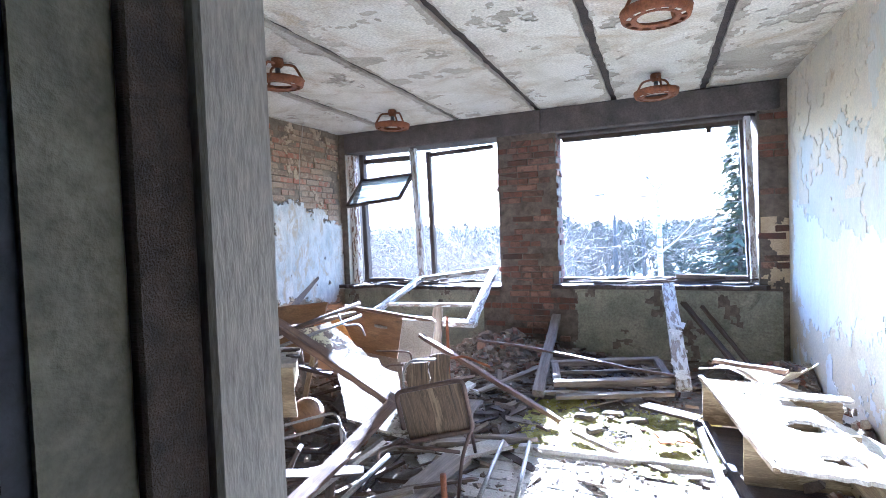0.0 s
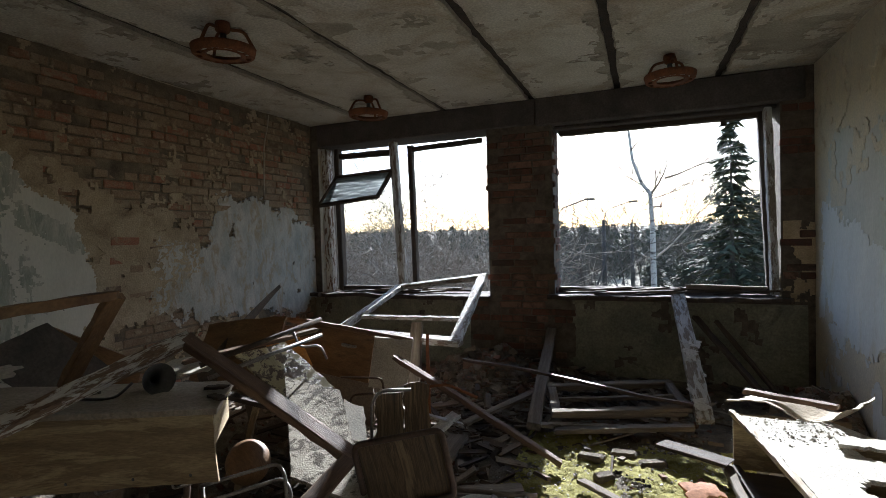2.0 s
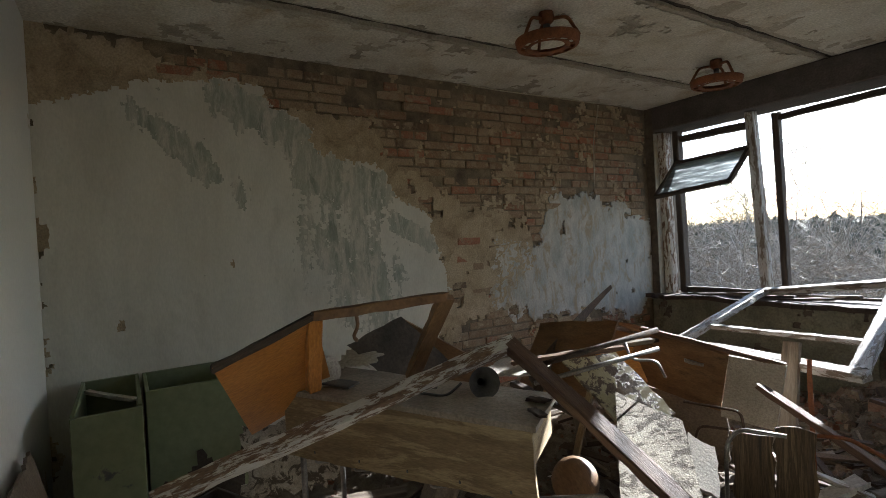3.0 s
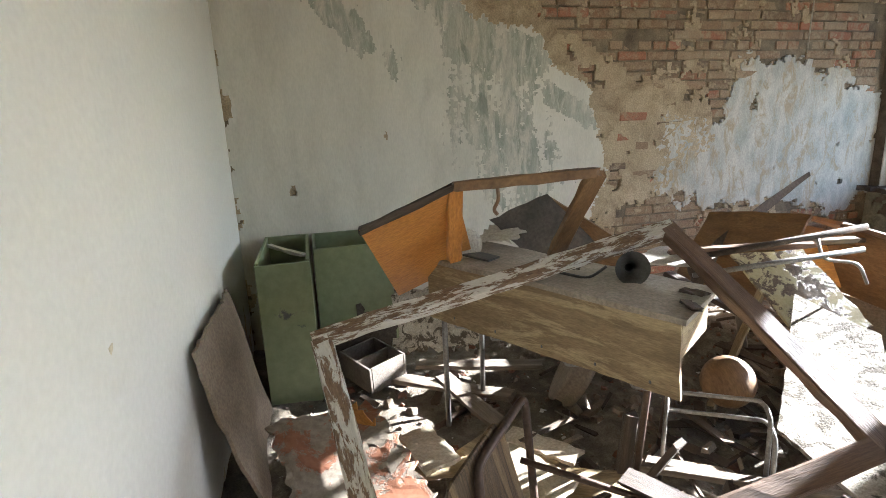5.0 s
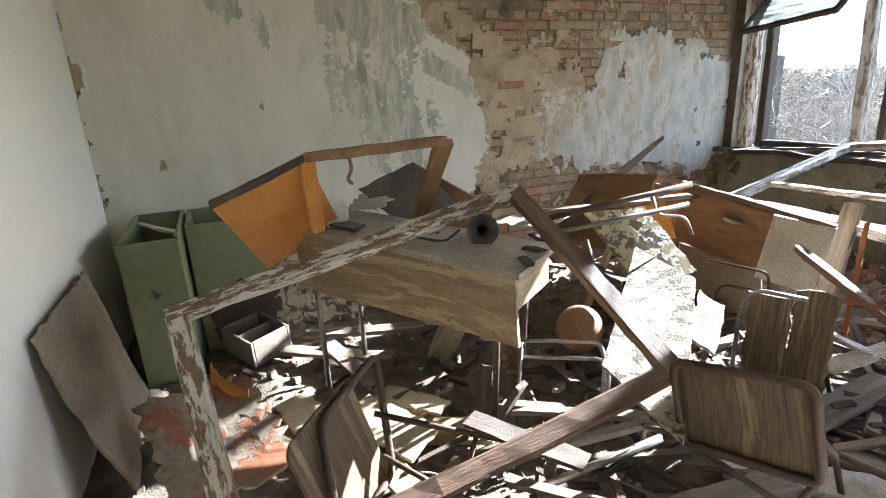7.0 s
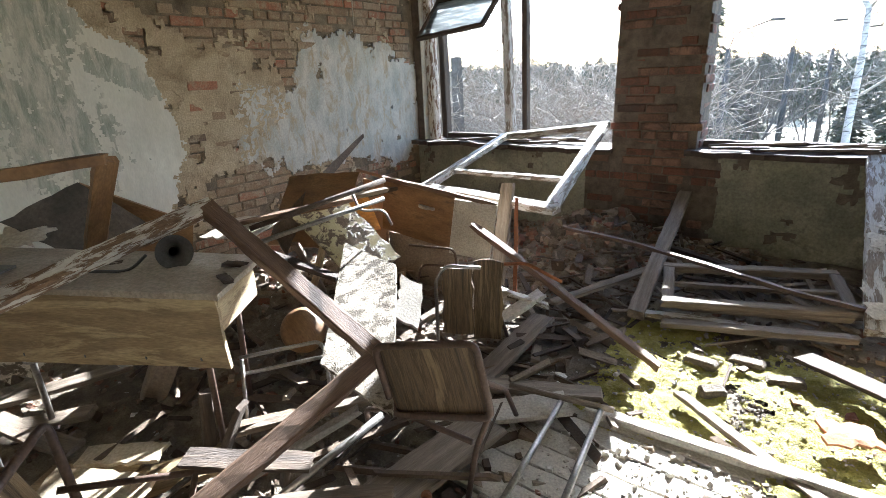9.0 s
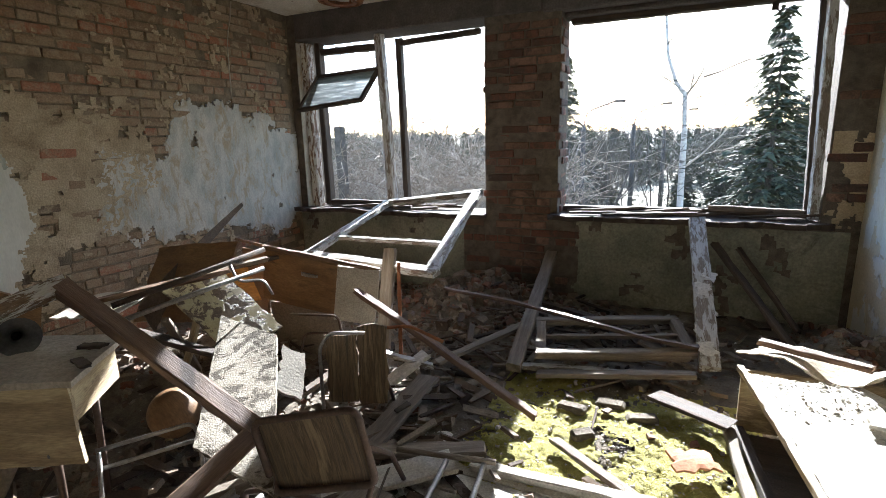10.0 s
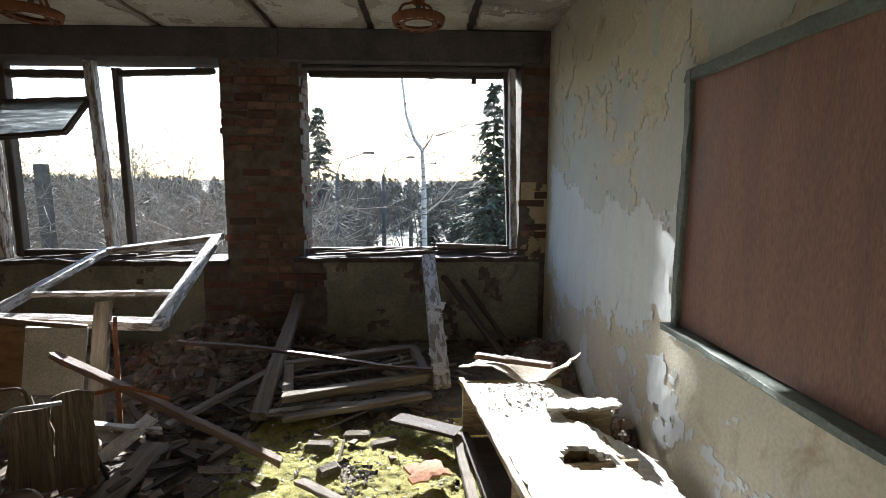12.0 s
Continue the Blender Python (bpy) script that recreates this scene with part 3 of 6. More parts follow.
part("joint_filling", span(-0.05, 5.5, -5.95, 0.4, H + 0.03, H + 0.2), SOOT, ceiling, "sooty open joints between the slabs")


def ceil_mask(u, v):
    d = min(abs(u - s) for s in seams)
    n = noise.noise((u * 2.3, v * 2.3, 1)) + 0.6 * noise.noise((u * 8, v * 8, 4)) + 0.35 * noise.noise((u * 25, v * 25, 6))
    east_bare = 0.7 if u > 4.75 and v > -2.1 else 0.0
    return n < 0.5 - east_bare * 0.75 and d > 0.06 + 0.16 * max(0.0, noise.noise((u * 2, v * 5, 7)))


coat("whitewash", lambda u, v, w: (u, v, H - 0.003 - w * 0.6), 0.0, W, -5.65, 0.0, 0.028, ceil_mask, 0.004, CEIL_PAINT, ceiling, "flaking whitewash with stains")

# coats on the side wall
R_POLY = [(-5.65, 3.0), (-5.1, 2.94), (-4.9, 2.84), (-4.2, 2.64), (-3.55, 2.58), (-3.40, 2.32), (-2.85, 2.02), (-2.55, 1.85), (-1.9, 1.75), (-1.8, 1.4), (-2.2, 0.95), (-2.5, 0.9), (-2.95, 0.8), (-3.1, 0.0), (-5.65, 0.0)]
W_POLY = [(-5.65, 2.50), (-5.45, 2.58), (-5.02, 2.73), (-4.40, 2.78), (-4.02, 2.51), (-3.90, 2.28), (-3.38, 2.23), (-3.31, 1.93), (-3.0, 1.82), (-2.88, 1.43), (-2.80, 1.14), (-2.95, 0.9), (-3.15, 0.0), (-5.65, 0.0)]
P_POLY = [(-2.3, 1.56), (-2.34, 1.0), (-1.85, 0.78), (-1.2, 0.82), (-0.3, 0.62), (0.05, 0.85), (0.05, 1.6), (-0.3, 1.82), (-0.9, 1.99), (-1.6, 1.99), (-1.78, 1.52)]
put_w = lambda base: (lambda u, v, w: (base + w, u, v))
coat("render_coat", put_w(-0.012), -5.65, 0.0, 0.0, 3.0, 0.03, lambda u, v: inside(R_POLY, *warp2(u, v, 0.12)) and noise.noise((u * 5, v * 5, 3)) + 0.5 * noise.noise((u * 14, v * 14, 4)) < 0.34 + 0.4 * (u < -3.2), 0.022, RENDER_TAN, west, "bare tan sand render")
coat("white_coat", put_w(0.012), -5.65, -2.7, 0.0, 3.0, 0.014, lambda u, v: inside(W_POLY, *warp2(u, v, 0.09, 4.0, 8)) and noise.noise((u * 4, v * 3, 27)) < 0.58, 0.007, COAT_WHITE, west, "dull whitewash")


def green_stain(u, v):
    """Damp green blotches and runs: middle, half sizes, tilt and strength of each."""
    field = 0.0
    for py, pz, ry, rz, tilt, k in ((-4.85, 2.28, 0.36, 0.13, -0.85, 0.95), (-4.36, 2.56, 0.42, 0.16, -0.35, 0.95), (-3.98, 2.25, 0.20, 0.22, 0.0, 0.85), (-3.58, 2.06, 0.24, 0.15, 0.0, 0.9),
                                    (-3.12, 1.66, 0.24, 0.10, -0.5, 0.95), (-3.75, 1.55, 0.40, 0.55, 0.0, 0.62), (-3.45, 1.1, 0.3, 0.3, 0.0, 0.4)):
        dy, dz = u - py, v - pz
        dz -= tilt * dy
        field += k * math.exp(-(dy / ry) ** 2 - (dz / rz) ** 2)
    runs = noise.noise((u * 9, v * 0.9, 33)) * 0.34 + noise.noise((u * 24, v * 2.0, 35)) * 0.20
    return field + runs + 0.20 * noise.noise((u * 7, v * 7, 36)) + 0.20 * noise.noise((u * 26, v * 26, 37)) > 0.42 + 0.10 * noise.noise((u * 60, v * 50, 38))


coat("green_coat", put_w(0.0175), -5.6, -2.75, 0.6, 2.9, 0.0115, lambda u, v: green_stain(u, v) and inside(W_POLY, *warp2(u, v, 0.09, 4.0, 8)), 0.0016, COAT_GREEN, west, "damp green stains and runs")
coat("render_smear", put_w(-0.012), -5.0, -0.02, 0.0, 2.99, 0.02, lambda u, v: noise.noise((u * 2.2, v * 2.2, 61)) * 0.6 + 0.5 * noise.noise((u * 6, v * 7, 62)) + 0.4 * noise.noise((u * 17, v * 19, 63)) + 0.25 * noise.noise((u * 40, v * 40, 64)) > 0.19 + 0.13 * max(0.0, min(1.0, (v - 1.9) / 0.5)) - 0.10 * math.exp(-((u + 2.5) / 0.5) ** 2) + 0.25 * math.exp(-((u + 2.6) / 0.9) ** 2 - ((v - 2.4) / 0.35) ** 2) + 0.15 * (v < 0.85), 0.0145, RENDER_TAN, west, "thin sandy remains of render on the bricks")
coat("blue_coat", put_w(-0.012), -2.7, 0.0, 0.4, 2.2, 0.015, lambda u, v: inside(P_POLY, *warp2(u, v, 0.13, 5, 6)) and noise.noise((u * 6, v * 6, 17)) + 0.15 * noise.noise((u * 20, v * 20, 19)) < 0.55 - 0.5 * max(0.0, v - 1.6), 0.022, COAT_BLUE, west, "patch of bluish white plaster")

# coats on the blackboard wall
put_e = lambda base: (lambda u, v, w: (W - base - w, u, v))


def east_green(u, v):
    a, b = warp2(u, v, 0.16, 2.2, 21)
    hole = noise.noise((u * 4, v * 4, 12)) > 0.5 - 0.25 * (v > 2.0)
    return b > 0.98 + 0.25 * noise.noise((u * 2, 1, 3)) + 0.2 * noise.noise((u * 6, 1, 4)) and (a < -0.35) and (b < 2.25 or a < -2.2) and not hole


coat("green_coat", put_e(0.0), -5.65, 0.0, 0.0, 3.0, 0.026, east_green, 0.004, EAST_PAINT, east, "grey-green paint peeling off")
coat("white_coat", put_e(0.004), -5.65, 0.0, 0.0, 3.0, 0.026, lambda u, v: inside([(-0.15, 1.75), (-0.25, 1.0), (-0.75, 0.62), (-1.4, 0.66), (-2.6, 0.9), (-2.6, 1.45), (-1.3, 1.45), (-0.6, 1.6)], *warp2(u, v, 0.16, 3, 31)), 0.003, EAST_WHITE, east, "chalky white paint")
coat("chalk_patches", put_e(0.0), -4.6, -0.1, 0.05, 1.0, 0.018, lambda u, v: noise.noise((u * 2.6, v * 3.2, 141)) + 0.6 * noise.noise((u * 8, v * 8, 142)) + 0.3 * noise.noise((u * 25, v * 25, 143)) > 0.22, 0.003, EAST_WHITE, east, "remains of chalky white paint")
coat("flaking_skin", put_e(0.0), -2.6, -0.02, 1.7, 2.98, 0.022, lambda u, v: noise.noise((u * 2.4, v * 2.4, 41)) + 0.5 * noise.noise((u * 9, v * 9, 44)) > 0.1, 0.007, EAST_BASE, east)

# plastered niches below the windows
coat("niche_plaster", lambda u, v, w: (u, 0.012 - w, v), 3.22, 5.36, 0.0, 0.82, 0.03, lambda u, v: noise.noise((u * 3, v * 3, 51)) + 0.4 * noise.noise((u * 12, v * 12, 5)) < 0.5 and u + 0.05 * noise.noise((v * 9, 3, 3)) > 3.27, 0.014, NICHE, north, "dark-mottled green plaster below the window")
coat("niche_plaster", lambda u, v, w: (u, 0.012 - w, v), 0.0, 2.1, 0.0, 0.82, 0.03, lambda u, v: noise.noise((u * 3, v * 3, 61)) + 0.4 * noise.noise((u * 12, v * 12, 5)) < 0.45, 0.014, NICHE, north, "dark-mottled green plaster below the window")
coat("reveal_plaster", lambda u, v, w: (WL[0] + w, u, v), 0.0, 0.2, 0.86, 2.7, 0.025, lambda u, v: noise.noise((u * 4, v * 3, 71)) < 0.4, 0.01, COAT_BLUE, north)
coat("corner_plaster", lambda u, v, w: (u, 0.012 - w, v), 5.17, 5.42, 0.85, 1.6, 0.02, lambda u, v: noise.noise((u * 4, v * 3, 81)) + 0.4 * noise.noise((u * 16, v * 16, 82)) < -0.02, 0.012, RENDER_TAN, north)

# ---- windows ----
w1 = thing("window_1", (1.2, 0.15, WL[2]), "rotten dark wooden window frame with one hopper pane left", "window", kind="structure")
board_part("jamb", (0.31, 0.17, 0.88), (0.29, 0.17, 2.70), 0.10, 0.07, DARKWOOD, w1, (1, 0, 0), seed=1)
board_part("outer_jamb", (0.17, 0.12, 0.86), (0.15, 0.12, 2.70), 0.12, 0.10, WHITEPEEL, w1, (1, 0, 0), seed=2)
board_part("mullion", (1.22, 0.10, 0.88), (1.13, 0.10, 2.70), 0.10, 0.085, SASHWHITE, w1, (1, 0, 0), seed=3)
board_part("mullion", (1.36, 0.17, 0.88), (1.33, 0.17, 2.66), 0.08, 0.06, DARKWOOD, w1, (1, 0, 0), seed=4)
board_part("transom", (0.33, 0.17, 2.60), (1.12, 0.17, 2.60), 0.07, 0.07, DARKWOOD, w1, seed=5)
board_part("transom", (0.33, 0.17, 2.34), (1.14, 0.17, 2.37), 0.06, 0.04, DARKWOOD, w1, seed=6)
board_part("transom", (1.36, 0.17, 2.61), (2.24, 0.17, 2.64), 0.06, 0.055, DARKWOOD, w1, seed=7)
board_part("sill_rail", (0.30, 0.17, 0.90), (1.3, 0.17, 0.90), 0.08, 0.07, DARKWOOD, w1, seed=8)
# hopper pane, tipped into the room
ho = thing("hopper_pane", (0.72, 0.1, 2.0), "dark hopper window tipped open with dirty glass", "window pane")
ha, hb, hc, hd = Vector((0.30, 0.10, 2.33)), Vector((1.12, 0.08, 2.36)), Vector((1.05, -0.19, 2.03)), Vector((0.23, -0.19, 1.96))
for k, (a, b) in enumerate(((ha, hb), (hb, hc), (hc, hd), (hd, ha))):
    board_part("frame_rail", a, b, 0.035, 0.045, DARKWOOD, ho, (hb - ha).cross(hd - ha), seed=20 + k)
gl = sheet_part("pane", ha + (hd - ha) * 0.03, (hb - ha) * 0.98, (hd - ha) * 0.94, 0.004, GLASS, ho, "grimy glass", n=0.4)
gl.visible_shadow = False

w2 = thing("window_2", (4.1, 0.15, WR[2]), "stripped window opening with remains of a rotten frame", "window", kind="structure")
board_part("jamb", (5.12, 0.10, 0.90), (5.07, 0.10, 2.66), 0.12, 0.06, SASHWHITE, w2, (1, 0, 0), seed=11)
board_part("jamb", (5.10, 0.22, 0.90), (5.03, 0.22, 2.66), 0.08, 0.05, DARKWOOD, w2, (1, 0, 0), seed=12)
board_part("head_rail", (3.12, 0.24, 2.635), (5.04, 0.24, 2.635), 0.08, 0.05, DARKWOOD, w2, seed=13)
board_part("bottom_rail", (3.10, 0.20, 0.915), (5.08, 0.20, 0.93), 0.08, 0.06, DARKWOOD, w2, seed=15)
board_part("broken_strip", (4.36, 0.12, 0.97), (5.06, 0.10, 0.95), 0.05, 0.05, OAK, w2, seed=16)
board_part("hook", (4.72, 0.22, 2.62), (4.72, 0.22, 2.55), 0.05, 0.03, DARKWOOD, w2, seed=14)


def sill(name, a, b, y0, y1, z, seed, label):
    s = thing(name, ((a + b) / 2, (y0 + y1) / 2, z), label, "window sill", kind="structure")
    sheet_part("sill_board", (a, y0, z), (b - a, 0, 0), (0, y1 - y0, 0), 0.045, DARKWOOD, s, n=0.05, warp=0.03, ragged=0.03, seed=seed)
    for k in range(15):
        rnd = random.Random(seed * 10 + k)
        x = rnd.uniform(a + 0.1, b - 0.5)
        y = rnd.uniform(y0 + 0.05, y1 - 0.05)
        board_part("rotten_strip", (x, y, z + 0.035), (x + rnd.uniform(0.3, 0.8), y + rnd.uniform(-0.06, 0.06), z + 0.035 + rnd.uniform(0, 0.05)), rnd.uniform(0.02, 0.05), 0.02, OAK if k % 4 == 1 else DARKWOOD, s, seed=seed + k)
    return s


sill("sill_1", 0.02, 2.36, -0.13, 0.36, 0.845, 31, "rotten dark window sill with splintered strips")
sill("sill_2", 3.00, 5.22, -0.13, 0.36, 0.87, 37, "rotten dark window sill with splintered strips")


# ---- ceiling lamps ----
def ceiling_lamp(at, turn, tilt=0.0):
    lamp = thing("ceiling_lamp", (0, 0, 0), "rusty ring-shaped ceiling lamp hanging on three straps", "ceiling lamp", "ceiling lamps")
    ring = lathe([(0.170, -0.222), (0.192, -0.216), (0.200, -0.190), (0.203, -0.168), (0.198, -0.166), (0.194, -0.190), (0.187, -0.210), (0.170, -0.216), (0.170, -0.222)], 36, 0.02)
    part("ring", ring, RUST, lamp, smooth=True)
    for k in range(12):
        a = 2 * pi * k / 12
        m = pose(0, 0, 0, 0, 0, math.degrees(a))
        part("slot_tab", box(0.045, 0.03, 0.004, 0.001, 0.155, 0, -0.218), RUST, lamp, m=m)
    part("inner_ring", lathe([(0.105, -0.215), (0.14, -0.221), (0.14, -0.215), (0.105, -0.209), (0.105, -0.215)], 30), RUST, lamp, smooth=True)
    part("canopy", lathe([(0.0, -0.002), (0.045, -0.004), (0.05, -0.03), (0.046, -0.06), (0.03, -0.075), (0.0, -0.078)], 18, 0.03), RUST, lamp, smooth=True)
    part("socket", lathe([(0.0, -0.075), (0.02, -0.078), (0.022, -0.13), (0.0, -0.135)], 12), BLACK, lamp, smooth=True)
    for k in range(3):
        a = 2 * pi * k / 3 + 0.4
        tube_part("strap", [(0.04 * cos(a), 0.04 * sin(a), -0.05), (0.13 * cos(a), 0.13 * sin(a), -0.055), (0.165 * cos(a), 0.165 * sin(a), -0.12), (0.198 * cos(a), 0.198 * sin(a), -0.18)], 0.011, RUST, lamp, sides=5, bendr=0.08)
    lamp.matrix_basis = Matrix.Translation(at) @ pose(0, 0, 0, tilt, tilt * 0.6, turn)
    return lamp


lamp = ceiling_lamp((1.42, -2.90, H - 0.004), 10, 1.5)
for at, turn in (((1.38, -0.92, H - 0.004), 75), ((4.19, -0.87, H - 0.004), 140), ((4.20, -2.88, H - 0.004), 35)):
    copy_thing(lamp, Matrix.Translation(at) @ pose(0, 0, 0, 1, 1.5, turn))

# cable on the brickwork
cb = tagged(tube_part("wall_cable", [(0.03, -0.82, 2.97), (0.028, -0.84, 2.85), (0.03, -0.92, 2.6), (0.028, -0.93, 2.3), (0.03, -0.94, 2.05)], 0.006, CABLE, sides=6, bendr=0.1), "ivory cable hanging loose down the brick wall", "cable")
tagged(tube_part("wall_cable", [(0.03, -2.6, 2.985), (0.04, -2.2, 2.97), (0.03, -1.6, 2.98), (0.03, -0.85, 2.985)], 0.006, CABLE, sides=6, bendr=0.2), "ivory cable along the top of the brick wall", "cable")

# ---- blackboard ----
bb = thing("chalkboard", (W, -3.7, 0.93), "red-brown chalkboard in a grey-green wooden frame", "chalkboard")
BY0, BY1, BZ0, BZ1 = -4.75, -2.70, 0.95, 2.05
part("writing_surface", span(W - 0.03, W - 0.008, BY0, BY1, BZ0, BZ1, 0.002), BOARDRED, bb)
board_part("frame_rail", (W - 0.028, BY0, BZ1), (W - 0.028, BY1 + 0.03, BZ1), 0.05, 0.05, BOARDGREEN, bb, seed=41)
board_part("frame_rail", (W - 0.028, BY1, BZ0 - 0.02), (W - 0.028, BY1, BZ1 + 0.02), 0.05, 0.05, BOARDGREEN, bb, (1, 0, 0), seed=42)
board_part("frame_rail", (W - 0.028, BY0, BZ0 - 0.02), (W - 0.028, BY0, BZ1 + 0.02), 0.05, 0.05, BOARDGREEN, bb, (1, 0, 0), seed=43)
board_part("bracket", (W - 0.03, -3.62, BZ1 + 0.02), (W - 0.05, -3.62, BZ1 + 0.10), 0.05, 0.02, DARKWOOD, bb, seed=45)
board_part("chalk_ledge", (W - 0.045, BY0, BZ0 - 0.02), (W - 0.045, BY1 + 0.05, BZ0 - 0.02), 0.085, 0.028, BOARDGREEN, bb, seed=44)


# ---- floor: dirt, boards, rubble ----
def pile(x, y):
    """Height of the debris on the floor."""
    h = 0.035 + 0.03 * noise.noise((x * 2.1, y * 2.1, 3)) + 0.014 * noise.noise((x * 8, y * 8, 5)) + 0.008 * noise.noise((x * 24, y * 24, 9))
    for px, py, r, k in ((2.45, -0.55, 0.85, 0.30), (1.2, -1.3, 1.0, 0.28), (1.1, -2.6, 0.9, 0.22), (0.6, -3.4, 0.8, 0.16), (5.25, -0.9, 0.5, 0.22), (5.35, -2.2, 0.35, 0.18), (1.5, -3.7, 0.6, 0.06), (3.3, -0.4, 0.6, 0.08)):
        d = ((x - px) ** 2 + (y - py) ** 2) / (r * r)
        if d < 1:
            h += k * (1 - d) ** 2 * (1 + 0.5 * noise.noise((x * 6, y * 6, 7)))
    return max(h, 0.006)


def relief(name, x0, x1, y0, y1, cell, height, material, parent, label, keep=None):
    nx, ny = int((x1 - x0) / cell), int((y1 - y0) / cell)
    verts = [(x0 + i * cell, y0 + j * cell, height(x0 + i * cell, y0 + j * cell)) for i in range(nx + 1) for j in range(ny + 1)]
    faces = [(i * (ny + 1) + j, (i + 1) * (ny + 1) + j, (i + 1) * (ny + 1) + j + 1, i * (ny + 1) + j + 1) for i in range(nx) for j in range(ny)
             if keep is None or keep(x0 + (i + 0.5) * cell, y0 + (j + 0.5) * cell)]
    me = bpy.data.meshes.new(name)
    me.from_pydata(verts, [], faces)
    me.shade_smooth()
    me.materials.append(material)
    ob = new(name, me)
    if parent:
        ob.parent = parent
    ob["label"] = label
    return ob


relief("debris_layer", 0.0, 5.42, -5.65, 0.0, 0.03, pile, DIRT, floor, "layer of dirt and crumbled plaster")["kind"] = "stuff"
moss = relief("moss", 3.15, 4.6, -3.0, -1.75, 0.011, lambda x, y: pile(x, y) + 0.022 + 0.009 * noise.noise((x * 9, y * 9, 2)) + 0.010 * noise.noise((x * 28, y * 28, 6)) + 0.008 * noise.noise((x * 70, y * 70, 8)),
              MOSS, None, "", keep=lambda x, y: noise.noise((x * 3, y * 3, 15)) + 0.5 * noise.noise((x * 11, y * 11, 5)) + 0.35 * noise.noise((x * 34, y * 34, 9)) > -0.42 + 1.0 * max(0, abs(x - 3.9) - 0.5) + 1.0 * max(0, abs(y + 2.3) - 0.38))
tagged(moss, "patch of sunlit yellow-green moss on the floor", "moss", kind="stuff")


def chunks(name, count, region, size, material, label, category, seed, flat=1.0, on=pile):
    """Loose broken pieces, uneven blocks of all sizes."""
    rnd = random.Random(seed)
    verts, faces = [], []
    for _ in range(count):
        x, y = region(rnd)
        s = size[0] * (size[1] / size[0]) ** (rnd.random() ** 2.2)
        a, tilt = rnd.uniform(0, 2 * pi), rnd.uniform(-0.5, 0.5)
        lx, ly, lz = s * rnd.uniform(0.6, 1.4), s * rnd.uniform(0.4, 1.0), s * rnd.uniform(0.25, 0.8) * flat
        m = Matrix.Translation((x, y, on(x, y) + lz * 0.25)) @ Euler((tilt, rnd.uniform(-0.4, 0.4), a)).to_matrix().to_4x4()
        n0 = len(verts)
        for sx, sy, sz in ((-1, -1, -1), (1, -1, -1), (1, 1, -1), (-1, 1, -1), (-1, -1, 1), (1, -1, 1), (1, 1, 1), (-1, 1, 1)):
            j = 0.72 if sz > 0 else 1.0
            verts.append(tuple(m @ Vector((sx * lx / 2 * rnd.uniform(0.6, 1.05) * j, sy * ly / 2 * rnd.uniform(0.6, 1.05) * j, sz * lz / 2 * rnd.uniform(0.7, 1.1)))))
        for f in ((3, 2, 1, 0), (4, 5, 6, 7), (0, 1, 5, 4), (1, 2, 6, 5), (2, 3, 7, 6), (3, 0, 4, 7)):
            faces.append(tuple(n0 + k for k in f))
    me = bpy.data.meshes.new(name)
    me.from_pydata(verts, [], faces)
    me.materials.append(material)
    return tagged(new(name, me), label, category, kind="stuff")


def anywhere(r):
    while True:
        x, y = r.uniform(0.1, 5.3), r.uniform(-5.5, -0.1)
        if not (3.2 < x < 4.5 and -2.75 < y < -1.75) or r.random() < 0.25:
            return x, y


def around(px, py, sx, sy):
    def pick(r):
        return min(5.36, max(0.08, r.gauss(px, sx))), min(-0.06, max(-5.55, r.gauss(py, sy)))
    return pick


chunks("rubble", 2600, anywhere, (0.012, 0.09), RUBBLE, "scattered crumbs of plaster and brick", "rubble", 1)
chunks("rubble", 1500, around(2.5, -0.6, 0.55, 0.4), (0.02, 0.13), RUBBLE, "heap of broken brick and plaster below the pier", "rubble", 2)
chunks("rubble", 1300, around(5.25, -1.6, 0.13, 1.0), (0.012, 0.10), RUBBLE, "crumbled plaster along the wall", "rubble", 3)
chunks("rubble", 900, around(1.5, -3.0, 0.7, 0.9), (0.015, 0.10), RUBBLE, "crumbled plaster among broken furniture", "rubble", 4)
chunks("rubble", 2600, around(3.85, -3.1, 0.45, 0.5), (0.006, 0.034), PAPER, "grit and crumbs on the sunlit floor", "rubble", 5, on=lambda x, y: max(pile(x, y), 0.058 if y < -2.8 else 0.0))
chunks("paper_scraps", 260, anywhere, (0.015, 0.07), PAPER, "scraps of torn paper and pale flakes", "litter", 6, 0.06)
chunks("paper_scraps", 60, around(1.9, -4.4, 0.3, 0.4), (0.02, 0.10), PAPER, "scraps of torn paper below the desk", "litter", 7, 0.06)
chunks("paper_scraps", 420, around(3.85, -3.0, 0.4, 0.4), (0.02, 0.10), PAPER, "pale flakes on the sunlit floor", "litter", 8, 0.12)


chunks("rubble", 1500, lambda r: (r.uniform(3.25, 4.45), r.uniform(-2.85, -1.8)), (0.005, 0.028), PAPER, "grit on the moss", "rubble", 23, on=lambda x, y: pile(x, y) + 0.018)


